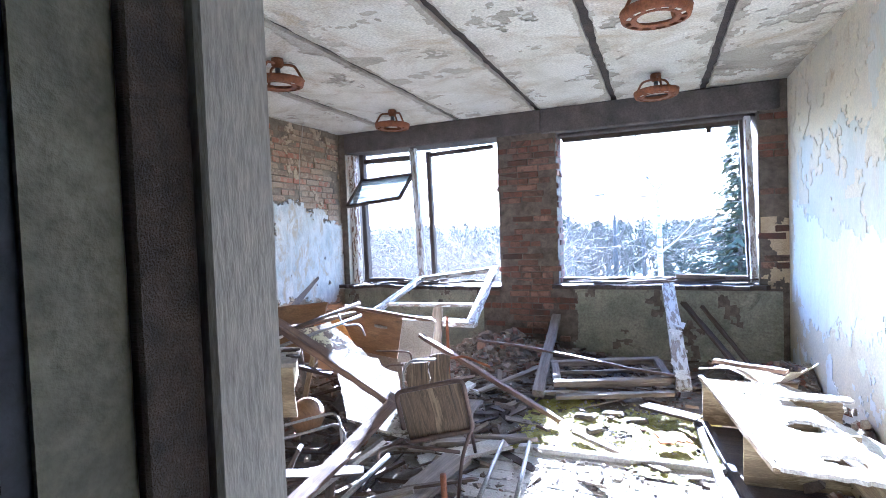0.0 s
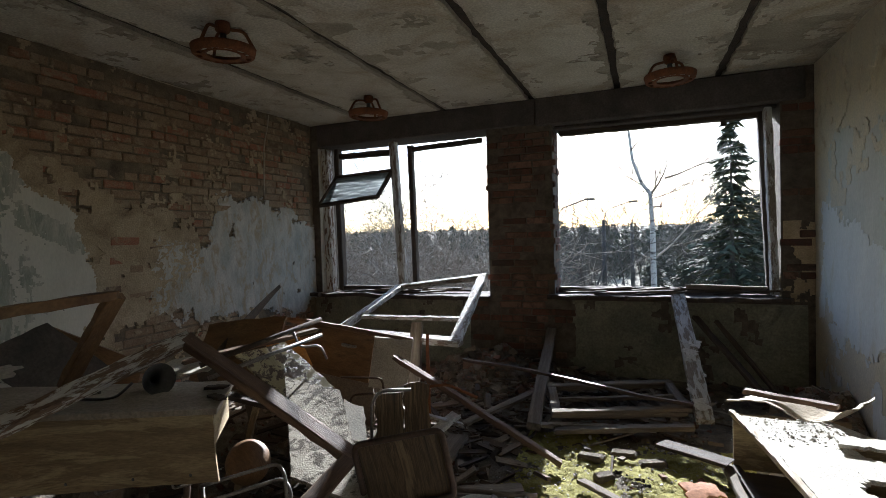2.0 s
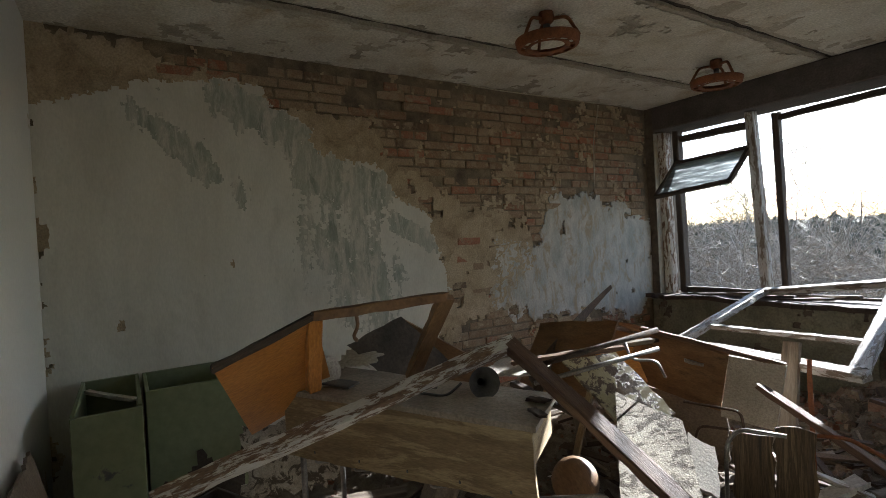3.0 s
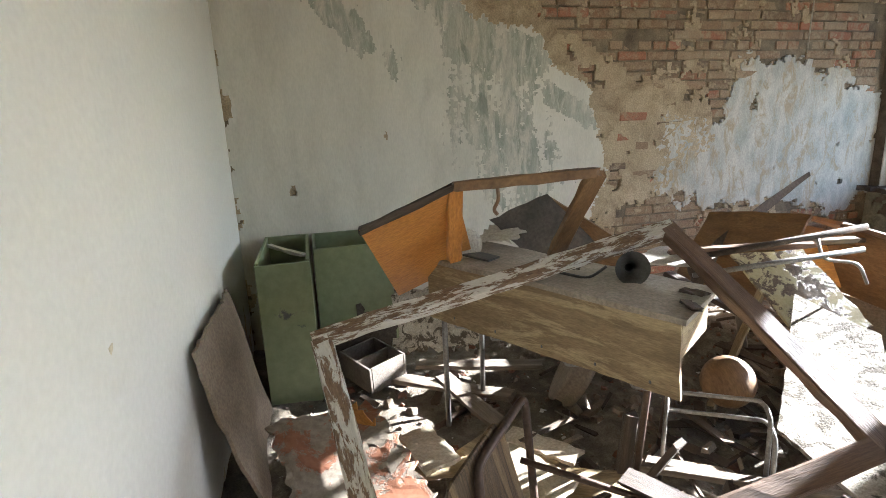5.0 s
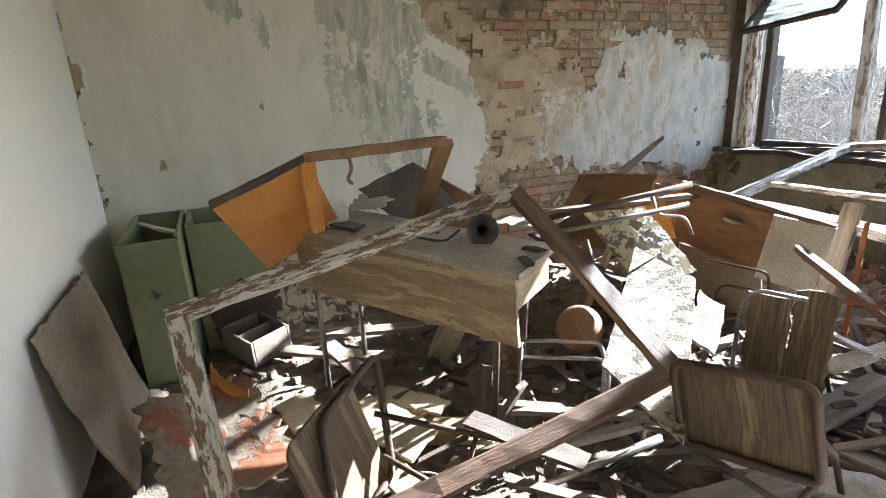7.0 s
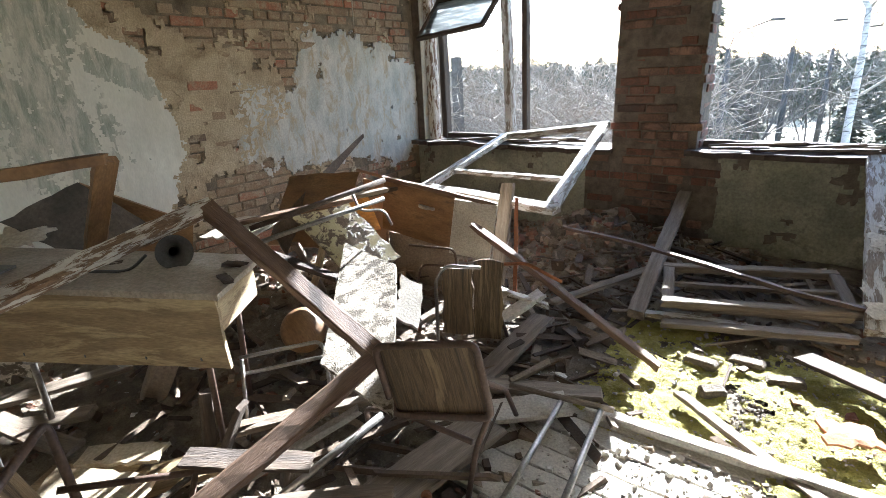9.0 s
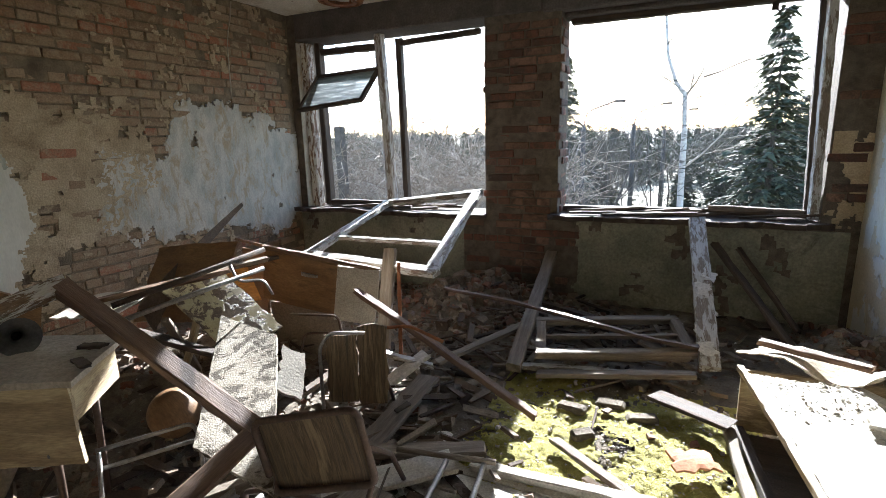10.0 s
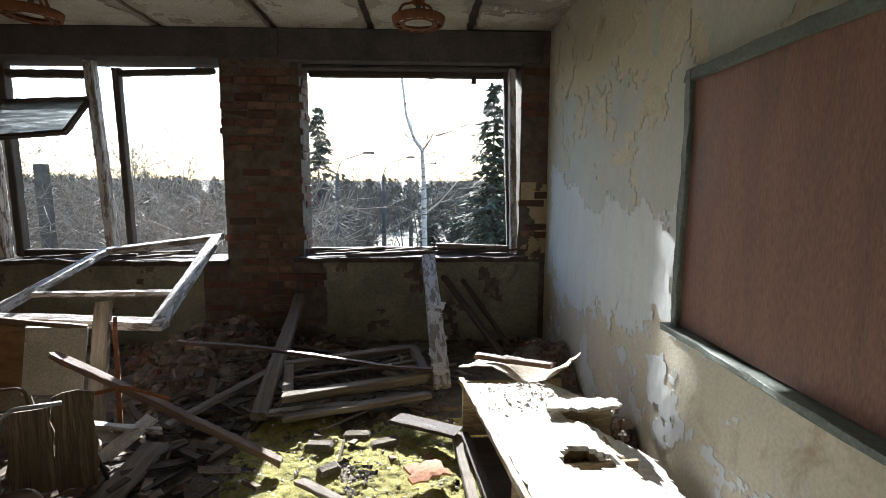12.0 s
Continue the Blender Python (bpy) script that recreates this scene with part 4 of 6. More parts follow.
def splinters(name, count, region, length, label, seed, lift=0.0):
    rnd = random.Random(seed)
    verts, faces = [], []
    for _ in range(count):
        x, y = region(rnd)
        l, w, h = rnd.uniform(*length), rnd.uniform(0.012, 0.06), rnd.uniform(0.006, 0.022)
        m = Matrix.Translation((x, y, pile(x, y) + 0.012 + rnd.uniform(0, lift))) @ Euler((rnd.uniform(-0.5, 0.5), rnd.uniform(-0.22, 0.22), rnd.uniform(0, 2 * pi))).to_matrix().to_4x4()
        n0 = len(verts)
        for sx, sy, sz in ((-1, -1, -1), (1, -1, -1), (1, 1, -1), (-1, 1, -1), (-1, -1, 1), (1, -1, 1), (1, 1, 1), (-1, 1, 1)):
            verts.append(tuple(m @ Vector((sx * l / 2 * rnd.uniform(0.8, 1.05), sy * w / 2 * rnd.uniform(0.5, 1.1), sz * h / 2))))
        for f in ((3, 2, 1, 0), (4, 5, 6, 7), (0, 1, 5, 4), (1, 2, 6, 5), (2, 3, 7, 6), (3, 0, 4, 7)):
            faces.append(tuple(n0 + k for k in f))
    me = bpy.data.meshes.new(name)
    me.from_pydata(verts, [], faces)
    me.materials.append(SPLINTER)
    return tagged(new(name, me), label, "litter", kind="stuff")


splinters("splintered_wood", 320, anywhere, (0.03, 0.24), "broken slats and splinters over the floor", 11, 0.03)
splinters("splintered_wood", 90, around(1.7, -2.7, 0.45, 0.6), (0.08, 0.4), "broken slats in the furniture heap", 12, 0.12)
splinters("splintered_wood", 55, around(2.6, -3.4, 0.4, 0.5), (0.1, 0.5), "broken slats among the chairs", 13, 0.12)
splinters("splintered_wood", 90, around(3.7, -0.9, 0.5, 0.3), (0.1, 0.5), "broken slats below the window", 14, 0.06)
splinters("splintered_wood", 130, around(2.75, -2.0, 0.35, 0.6), (0.05, 0.35), "dark broken slats on the rubble", 15, 0.05)

# bare floor boards near the doorway
for k in range(16):
    y = -2.84 - 0.125 * k
    r = random.Random(500 + k)
    board_part("floorboard", (3.02 + r.uniform(-0.1, 0.12), y, 0.035 + r.uniform(0, 0.02)), (4.55 + r.uniform(-0.2, 0.3), y + r.uniform(-0.01, 0.01), 0.035 + r.uniform(0, 0.02)), 0.115, 0.028, PALEBOARD, floor, seed=60 + k)


def loose(name, a, b, w, h, material, label, category, side=(0, 0, 1), seed=0, group="", bend=0.004):
    m, length = frame_of(a, b, side)
    return tagged(part(name, rough_board(length, w, h, seed, bend), material, m=m), label, category, group)


# ---- fallen sash that leans from the sill ----
def sash(name, ul, ur, ll, w, h, material, label, bars=(), seed=0, lr=None):
    ul, ur, ll = Vector(ul), Vector(ur), Vector(ll)
    lr = Vector(lr) if lr else ur + ll - ul
    s = thing(name, tuple((ll + lr) / 2), label, "window frame")
    nrm = (ur - ul).cross(ll - ul)
    for k, (a, b) in enumerate(((ul, ur), (ll, lr), (ul, ll), (ur, lr))):
        d = (b - a).normalized() * w / 2
        ext = d if k < 2 else -d
        board_part("top_rail" if k == 0 else "bottom_rail" if k == 1 else "stile", a - ext, b + ext, w, h, material, s, nrm, seed=seed + k)
    for f in bars:
        board_part("glazing_bar", ul + (ll - ul) * f, ur + (lr - ur) * f, w * 0.5, h * 0.6, material, s, nrm, seed=seed + 9)
    return s


sash("fallen_window", (1.27, -0.12, 0.95), (2.30, -0.12, 1.08), (1.34, -1.56, 0.70), 0.095, 0.055, SASHWHITE, "grey-white window sash leaning from the sill into the room", (0.72,), 90, (2.55, -1.74, 0.70))
sash("fallen_window", (3.22, -1.22, 0.24), (4.14, -0.86, 0.24), (3.34, -1.72, 0.20), 0.07, 0.05, OAK, "weathered window sash lying flat on the rubble", (0.5,), 95)
loose("loose_plank", (3.24, -1.80, 0.13), (4.02, -1.62, 0.12), 0.06, 0.03, SASHWHITE, "grey-white broken slat lying below the window", "board", seed=100)
loose("loose_plank", (3.35, -1.86, 0.12), (4.27, -1.58, 0.15), 0.07, 0.035, OAK, "weathered slat lying below the window", "board", seed=101)
loose("loose_plank", (3.40, -1.64, 0.15), (4.24, -1.40, 0.18), 0.06, 0.03, OAK, "weathered slat lying below the window", "board", seed=102)
loose("leaning_post", (3.19, -1.85, 0.13), (3.03, -0.03, 0.50), 0.10, 0.06, OAK, "grey weathered post leaning against the brick pier", "post", seed=103)
pl = loose("leaning_plank", (4.36, -1.48, 0.16), (4.27, -0.10, 0.90), 0.125, 0.05, SASHWHITE, "grey flaking plank wrapped in tape leaning on the window sill", "plank", seed=104)
for k in range(5):
    f = 0.06 + 0.11 * k
    c = Vector((4.36, -1.48, 0.16)).lerp(Vector((4.27, -0.10, 0.90)), f)
    m, _ = frame_of((4.36, -1.48, 0.16), (4.27, -0.10, 0.90))
    m.translation = c
    part("tape_band", sheet(5, 6, 0.11, 0.09, 0.004, 0.03, 0.02, seed=k), FOIL, pl, "crumpled white tape", m @ Matrix.Translation((0, -0.06 + 0.03 * (k % 2), 0.032)) @ pose(0, 0, 0, 0, 0, 25 - 12 * k))
loose("leaning_lath", (4.91, -0.84, 0.12), (4.42, -0.12, 0.70), 0.06, 0.03, DARKWOOD, "dark lath leaning against the wall below the window", "lath", seed=105)
loose("leaning_lath", (4.98, -0.6, 0.16), (4.6, -0.08, 0.66), 0.04, 0.03, DARKWOOD, "dark lath leaning against the wall below the window", "lath", seed=106)
loose("rusty_rail", (2.48, -1.33, 0.46), (4.33, -1.36, 0.24), 0.035, 0.025, BROWNTUBE, "long rusty rail lying over the fallen sash", "rail", seed=107, bend=0.02)
loose("leaning_bar", (2.28, -2.27, 0.69), (3.46, -2.33, 0.10), 0.05, 0.035, REDWOOD, "dark red-brown wooden bar fallen across the rubble", "bar", seed=108)
loose("broken_stub", (2.26, -1.95, 0.16), (2.20, -1.69, 0.83), 0.10, 0.03, OAK, "broken upright board in the rubble", "board", (0, 1, 0), seed=109)
loose("rusty_rod", (2.40, -1.95, 0.12), (2.36, -1.85, 0.78), 0.025, 0.02, RUST, "thin rusty rod sticking up", "rod", seed=110)
loose("pale_plank", (2.52, -2.5, 0.14), (2.68, -2.12, 0.26), 0.09, 0.03, FOIL, "short pale plank on the rubble", "plank", seed=111)
loose("grey_plank", (2.72, -2.16, 0.12), (2.74, -2.95, 0.09), 0.14, 0.03, OAK, "weathered grey plank on the floor", "plank", seed=112)
loose("floor_joist", (3.28, -2.84, 0.075), (4.52, -2.78, 0.075), 0.06, 0.05, PALEBOARD, "worn floor joist along the moss", "joist", seed=113)
loose("edging_strip", (4.42, -2.05, 0.10), (4.52, -3.4, 0.08), 0.05, 0.04, OAK, "wooden strip beside the broken cabinet", "board", seed=114)
loose("flat_slab", (4.05, -1.90, 0.13), (4.42, -2.12, 0.14), 0.12, 0.02, DARKWOOD, "dark broken board piece on the moss", "board", seed=115)

# loose bricks on the moss
for k, (x, y, a) in enumerate(((3.62, -2.10, -12), (3.82, -1.97, -6), (4.0, -2.08, 15), (3.72, -2.35, 30))):
    bk = tagged(part("loose_brick", box(0.17 - 0.05 * (k == 3), 0.08, 0.05, 0.014), DIRT, m=Matrix.Translation((x, y, pile(x, y) + 0.032)) @ pose(0, 0, 0, 6 * (k % 2), -4, a)), "mossy loose brick on the floor", "brick", "loose bricks")
tagged(part("terracotta_shard", sheet(6, 4, 0.2, 0.12, 0.012, 0.08, 0.015, seed=3), weathered("terracotta", [(0.3, (0.42, 0.17, 0.08)), (0.7, (0.56, 0.28, 0.15))], 6, 60, 0.85), m=pose(4.18, -2.58, 0.11, 8, 10, 30)), "orange terracotta shard on the floor", "shard")


# ---- broken window frame propped over the desk ----
fl, ft, fb = Vector((1.82, -5.16, 0.78)), Vector((1.93, -3.75, 1.10)), Vector((2.76, -3.63, 0.60))
fx = fl + fb - ft
bf = thing("broken_window_frame", tuple(fx), "flaking white wooden window frame propped over the desk", "window frame")
fn = (ft - fl).cross(fb - ft)
board_part("top_rail", fl - (ft - fl) * 0.02, ft + (ft - fl) * 0.015, 0.07, 0.05, WHITEPEEL, bf, fn, "white paint flaking off", seed=120)
board_part("stile", ft, fb + (fb - ft) * 0.02, 0.075, 0.05, REDWOOD, bf, fn, "bare brown stile", seed=121)
board_part("stile", fl, fx + (fx - fl) * 0.1, 0.075, 0.05, WHITEPEEL, bf, fn, "white paint flaking off", seed=122)
board_part("bottom_rail", fb, fx, 0.07, 0.05, REDWOOD, bf, fn, "bare brown rail", seed=123)

# ---- desk ----
d0, d1 = Vector((1.39, -4.65, 0.95)), Vector((2.32, -4.00, 0.885))
du = (d1 - d0).normalized()
dn = Vector((-du.y, du.x, 0)).normalized()
desk = thing("school_desk", (1.9, -4.2, 0.05), "tilted plywood school desk on steel tube legs, thick with dust", "desk")
sheet_part("desktop", d0 - du * 0.02 - dn * 0.02, (d1 - d0) + du * 0.06, dn * 0.42, 0.022, DESKTOP, desk, "dust-covered desktop", warp=0.006, ragged=0.004, seed=4)
pz = Vector((0.02, 0.0, -0.27))
sheet_part("front_panel", d0 + du * 0.02 + Vector((0, 0, -0.015)), (d1 - d0) - du * 0.0, pz, 0.02, PLY, desk, "scuffed plywood modesty panel", warp=0.012, ragged=0.003, seed=5)
sheet_part("side_panel", d1 + du * 0.015 + Vector((0, 0, -0.015)), dn * 0.33, Vector((0, 0, -0.13)), 0.018, PLY, desk, seed=6)
sheet_part("side_panel", d0 + du * 0.02 + Vector((0, 0, -0.015)), dn * 0.36, Vector((0, 0, -0.2)), 0.018, PLY, desk, seed=7)
sheet_part("shelf", d0 + du * 0.04 + Vector((0, 0, -0.18)) + dn * 0.02, (d1 - d0) - du * 0.06, dn * 0.33, 0.014, BROWNVEN, desk, seed=8)
for k, (f, e) in enumerate(((0.06, 0.04), (0.06, 0.34), (0.94, 0.03), (0.94, 0.33))):
    top = d0 + (d1 - d0) * f + dn * e + Vector((0, 0, -0.02))
    foot = Vector((top.x - 0.16 * (f > 0.5), top.y + 0.06 * (f > 0.5), 0.06))
    tube_part("leg", [top, foot], 0.014, STEEL if k < 2 else BROWNTUBE, desk)
for f, e in ((0.06, 0.0), (0.94, 0.0)):
    top = d0 + (d1 - d0) * f + Vector((0, 0, -0.8))
    tube_part("foot_bar", [Vector((top.x - 0.16 * (f > 0.5), top.y + 0.06 * (f > 0.5) - 0.04, 0.075)), Vector((top.x - 0.16 * (f > 0.5), top.y + 0.06 * (f > 0.5), 0.075)) + dn * 0.45], 0.014, BROWNTUBE, desk)
for f in (0.12, 0.3, 0.62, 0.86):
    c = d0 + (d1 - d0) * f + pz + dn * 0.03
    tube_part("bag_hook", [c + Vector((0, 0, 0.06)), c + Vector((0, 0, -0.05)), c + du * 0.08 + Vector((0, 0, -0.03))], 0.005, STEEL, desk, sides=6, bendr=0.015)
for f in (0.15, 0.35, 0.55, 0.75, 0.93):
    c = d0 + (d1 - d0) * f + pz * 0.93 - dn * 0.012
    part("screw_head", lathe([(0.0, 0.004), (0.006, 0.003), (0.007, 0.0)], 8), BLACK, desk, m=Matrix.Translation(c) @ pose(0, 0, 0, 90, 0, 0))

# horn on the desk
horn = thing("horn_loudspeaker", (2.0, -3.96, 0.90), "dusty black horn loudspeaker lying on the desk", "loudspeaker")
hm = look((1.99, -3.94, 0.967), (3.4, -4.45, 1.25)) @ pose(0, 0, 0, 180, 0, 0) @ Matrix.Scale(0.8, 4)
part("bell", lathe([(0.086, 0.0), (0.08, -0.012), (0.055, -0.03), (0.032, -0.06), (0.022, -0.09), (0.018, -0.088), (0.028, -0.055), (0.05, -0.026), (0.076, -0.006), (0.086, 0.0)][::-1], 28, 0.02), BLACK, horn, m=hm, smooth=True)
part("driver", lathe([(0.0, -0.15), (0.036, -0.148), (0.04, -0.12), (0.036, -0.09), (0.018, -0.085)], 20), BLACK, horn, m=hm, smooth=True)
tube_part("bracket", [(1.93, -4.02, 0.97), (1.90, -4.08, 0.915), (1.86, -4.22, 0.955)], 0.006, BLACK, horn, sides=6)
# pale disc and books on the desk
disc = thing("round_scale", (1.46, -4.46, 0.95), "pale half-round dial on a dark plate", "dial")
part("dial", lathe([(0.0, 0.006), (0.07, 0.006), (0.074, 0.0), (0.07, -0.006), (0.0, -0.006)], 26), PALEBOARD, disc, m=Matrix.Translation((1.47, -4.46, 1.01)) @ pose(0, 0, 0, 80, 0, 100))
part("base_plate", box(0.16, 0.09, 0.01, 0.002), BLACK, disc, m=Matrix.Translation((1.52, -4.42, 0.962)) @ pose(0, 0, 0, 0, 4, 35))
tagged(part("crumpled_paper", sheet(8, 8, 0.18, 0.15, 0.003, 0.1, 0.02, seed=12), PAPER, m=pose(1.32, -4.36, 0.97, 20, 12, 40)), "crumpled paper on the desk", "paper")
for k, (x, y, a) in enumerate(((2.13, -3.82, 20), (2.24, -3.9, -15), (1.75, -4.13, 70))):
    tagged(part("wood_scrap", rough_board(0.09, 0.035, 0.012, 900 + k), DARKWOOD, m=pose(x, y, 0.908 + 0.012 * (k == 2), 0, 0, a)), "dark wood scrap on the desktop", "scrap")

# ---- overturned cupboard on the desk ----
oc = thing("overturned_cupboard", (1.5, -4.5, 0.9), "orange veneered cupboard carcass tipped over behind the desk", "cupboard")
ol, occ, orr, orb, ob_ = Vector((1.76, -4.98, 1.17)), Vector((1.80, -4.61, 1.32)), Vector((1.92, -4.07, 1.35)), Vector((1.62, -4.09, 0.96)), Vector((1.37, -4.79, 0.78))
sheet_part("side_panel", ol, occ - ol, ob_ - ol, 0.02, ORANGE, oc, "glossy orange veneer", warp=0.008, seed=2)
board_part("edge_strip", ol, occ, 0.035, 0.03, DARKWOOD, oc, seed=130)
board_part("rail", occ, orr, 0.05, 0.04, BROWNVEN, oc, seed=131)
board_part("post", occ, Vector((1.60, -4.56, 0.98)), 0.06, 0.035, ORANGE, oc, (1, 0, 0.3), seed=132)
board_part("post", orr, orb, 0.075, 0.035, BROWNVEN, oc, (1, 0, 0.3), seed=133)
tube_part("torn_strip", [(1.84, -4.45, 1.31), (1.83, -4.44, 1.26), (1.82, -4.46, 1.22), (1.81, -4.44, 1.2)], 0.008, BROWNVEN, oc, sides=5)
dp = thing("dusty_hardboard", (1.3, -4.0, 0.9), "dusty dark hardboard panel standing on its corner", "panel")
sheet_part("panel", (1.33, -4.30, 1.09), Vector((0.02, 0.30, 0.11)), Vector((0.05, 0.25, -0.26)), 0.012, DARKPANEL, dp, warp=0.01, ragged=0.006, seed=9)
sheet_part("panel", (1.30, -3.98, 1.19), Vector((0.10, 0.42, -0.28)), Vector((-0.12, 0.0, -0.3)), 0.014, BROWNVEN, dp, seed=10)

# ---- green cabinets ----
gc = thing("green_cabinet", (0.5, -5.35, 0.0), "tall olive-green painted cabinet with an open top", "cabinet", "green cabinets")
for nm, a in (("front_panel", (0.86, 0.885, -5.48, -5.19, 0.03, 0.865)), ("side_panel", (0.10, 0.858, -5.48, -5.46, 0.03, 0.875)), ("side_panel", (0.10, 0.858, -5.21, -5.19, 0.03, 0.875)), ("back_panel", (0.075, 0.098, -5.48, -5.19, 0.03, 0.875)), ("bottom_panel", (0.10, 0.858, -5.458, -5.212, 0.04, 0.07))):
    part(nm, span(*a, 0.003), GREENPAINT, gc)
board_part("brace", (0.2, -5.45, 0.84), (0.6, -5.22, 0.84), 0.03, 0.02, PALEBOARD, gc, seed=140)
g2 = thing("green_cabinet", (0.4, -4.95, 0.0), "olive-green cabinet with paint burnt off below", "cabinet", "green cabinets")
for nm, a in (("front_panel", (0.56, 0.585, -5.17, -4.66, 0.03, 0.865)), ("side_panel", (0.06, 0.558, -5.17, -5.15, 0.03, 0.865)), ("side_panel", (0.06, 0.558, -4.68, -4.66, 0.03, 0.865)), ("back_panel", (0.035, 0.058, -5.17, -4.66, 0.03, 0.865)), ("shelf", (0.06, 0.558, -5.148, -4.682, 0.6, 0.62))):
    part(nm, span(*a, 0.003), GREENPAINT, g2)
sheet_part("burnt_patch", (0.592, -5.10, 0.10), (0, 0.42, 0), (0, 0, 0.38), 0.006, SOOT, g2, "charred lower front", n=0.025, ragged=0.02, seed=77, holes=((0.05, 0.35, 0.12, 0.1), (0.3, 0.36, 0.1, 0.06)))
tagged(sheet_part("torn_panel", (0.72, -4.72, 0.20), (0.1, 0.52, -0.02), (-0.05, 0, 0.40), 0.012, CHIPBOARD, None, n=0.03, ragged=0.03, seed=78), "torn pale board standing behind the desk", "board")

# board against the white wall
tagged(sheet_part("leaning_board", (1.78, -5.61, 0.79), Vector((-0.80, 0.0, 0.0)), Vector((0.02, 0.16, -0.72)), 0.014, HARDBOARD, None, warp=0.05, ragged=0.012, seed=14), "grey-brown hardboard sheet leaning against the white wall", "board")
tagged(sheet_part("painted_sheet", (1.50, -5.42, 0.20), Vector((0.72, 0.16, -0.02)), Vector((-0.1, 0.45, 0.06)), 0.01, REDPEEL, None, n=0.03, warp=0.1, ragged=0.02, seed=15, curl=lambda u, v: 0.14 * (u - 0.5) ** 2), "curled sheet with flaking red and white paint", "sheet")
tagged(sheet_part("orange_scrap", (1.44, -5.16, 0.13), Vector((0.30, 0.17, -0.02)), Vector((-0.13, 0.03, 0.17)), 0.006, ORANGE, None, n=0.03, warp=0.06, ragged=0.02, seed=16), "bright orange plastic scrap on the rubble", "scrap")
for k, (o, u, v) in enumerate((((1.86, -4.62, 0.15), (0.40, 0.20, 0.02), (-0.10, 0.17, 0.03)), ((1.56, -4.86, 0.13), (0.34, 0.06, 0.03), (-0.06, 0.16, 0.0)), ((1.70, -4.40, 0.12), (0.30, 0.20, 0.02), (-0.06, 0.09, 0.01)))):
    tagged(sheet_part("pale_board", o, Vector(u), Vector(v), 0.018, LINO, None, n=0.04, warp=0.01, ragged=0.008, seed=310 + k), "yellowish pale board lying on the rubble", "board")
loose("wide_plank", (2.98, -3.22, 0.13), (2.86, -3.90, 0.11), 0.20, 0.03, OAK, "wide weathered plank lying below the chair", "plank", seed=320)
loose("grey_plank", (2.72, -2.98, 0.10), (3.30, -2.72, 0.10), 0.10, 0.03, OAK, "grey plank lying across the rubble", "plank", seed=321)
tagged(tube_part("rusty_pipe", [(3.14, -3.82, 0.07), (3.15, -3.86, 0.34)], 0.017, RUST), "short rusty pipe standing in the rubble", "pipe")
tagged(tube_part("steel_pipe", [(2.54, -4.02, 0.10), (2.66, -3.55, 0.24)], 0.016, STEEL), "dull steel pipe lying under the beams", "pipe")
tagged(part("post_stub", rough_board(0.34, 0.055, 0.05, 330), DARKWOOD, m=frame_of((2.08, -4.02, 0.05), (2.09, -3.99, 0.38))[0]), "dark wooden post stub in the rubble", "post")

# small compartment box
cbx = thing("compartment_box", (0.8, -4.9, 0.08), "small wooden box with two compartments", "box")
cm = pose(0.80, -4.88, 0.09, 4, 3, 28)
for nm, a in (("side", (-0.16, 0.16, -0.13, -0.115, 0, 0.16)), ("side", (-0.16, 0.16, 0.115, 0.13, 0, 0.16)), ("end", (-0.16, -0.145, -0.113, 0.113, 0, 0.16)), ("end", (0.145, 0.16, -0.113, 0.113, 0, 0.16)), ("divider", (-0.007, 0.007, -0.113, 0.113, 0.01, 0.15)), ("bottom", (-0.143, 0.143, -0.113, 0.113, 0, 0.012))):
    part(nm, span(*a, 0.002), DARKPANEL, cbx, m=cm)
for k, (a, b) in enumerate((((0.9, -4.75, 0.1), (1.35, -4.2, 0.12)), ((1.0, -4.5, 0.12), (1.55, -4.35, 0.1)), ((0.75, -4.6, 0.1), (1.1, -3.9, 0.14)))):
    loose("dusty_plank", a, b, 0.1, 0.025, OAK, "dusty loose board under the desk", "board", seed=150 + k)

for k, (x, y, a, w) in enumerate(((1.62, -4.52, 30, 0.2), (1.95, -4.36, 55, 0.16), (2.1, -4.5, 10, 0.12), (1.75, -4.85, 75, 0.1))):
    m = pose(x, y, pile(x, y) + 0.05, 4, -5, a)
    tagged(part("flat_plank", rough_board(0.42, w, 0.022, 800 + k), PLY, m=m), "dusty flat plank lying on the rubble by the desk", "plank")


# drum and globe
tagged(part("drum", lathe([(0.0, 0.0), (0.2, 0.0), (0.215, 0.01), (0.215, 0.03), (0.2, 0.035), (0.2, 0.09), (0.215, 0.095), (0.215, 0.11), (0.19, 0.115), (0.0, 0.10)], 36, 0.02), HARDBOARD, m=pose(1.42, -3.80, 0.22, 62, 8, -35), smooth=True), "broken round drum lying on its rim under the desk", "drum")
gb = bmesh.new()
bmesh.ops.create_icosphere(gb, subdivisions=4, radius=0.12)
for v in gb.verts:
    v.co *= 1 + 0.05 * noise.noise(v.co * 6) - 0.12 * max(0, v.co.z / 0.135 - 0.6)
tagged(part("dented_globe", gb, BROWNVEN, m=pose(1.90, -3.34, 0.33, 20, 30, 0), smooth=True), "dented brown globe in the heap", "globe")


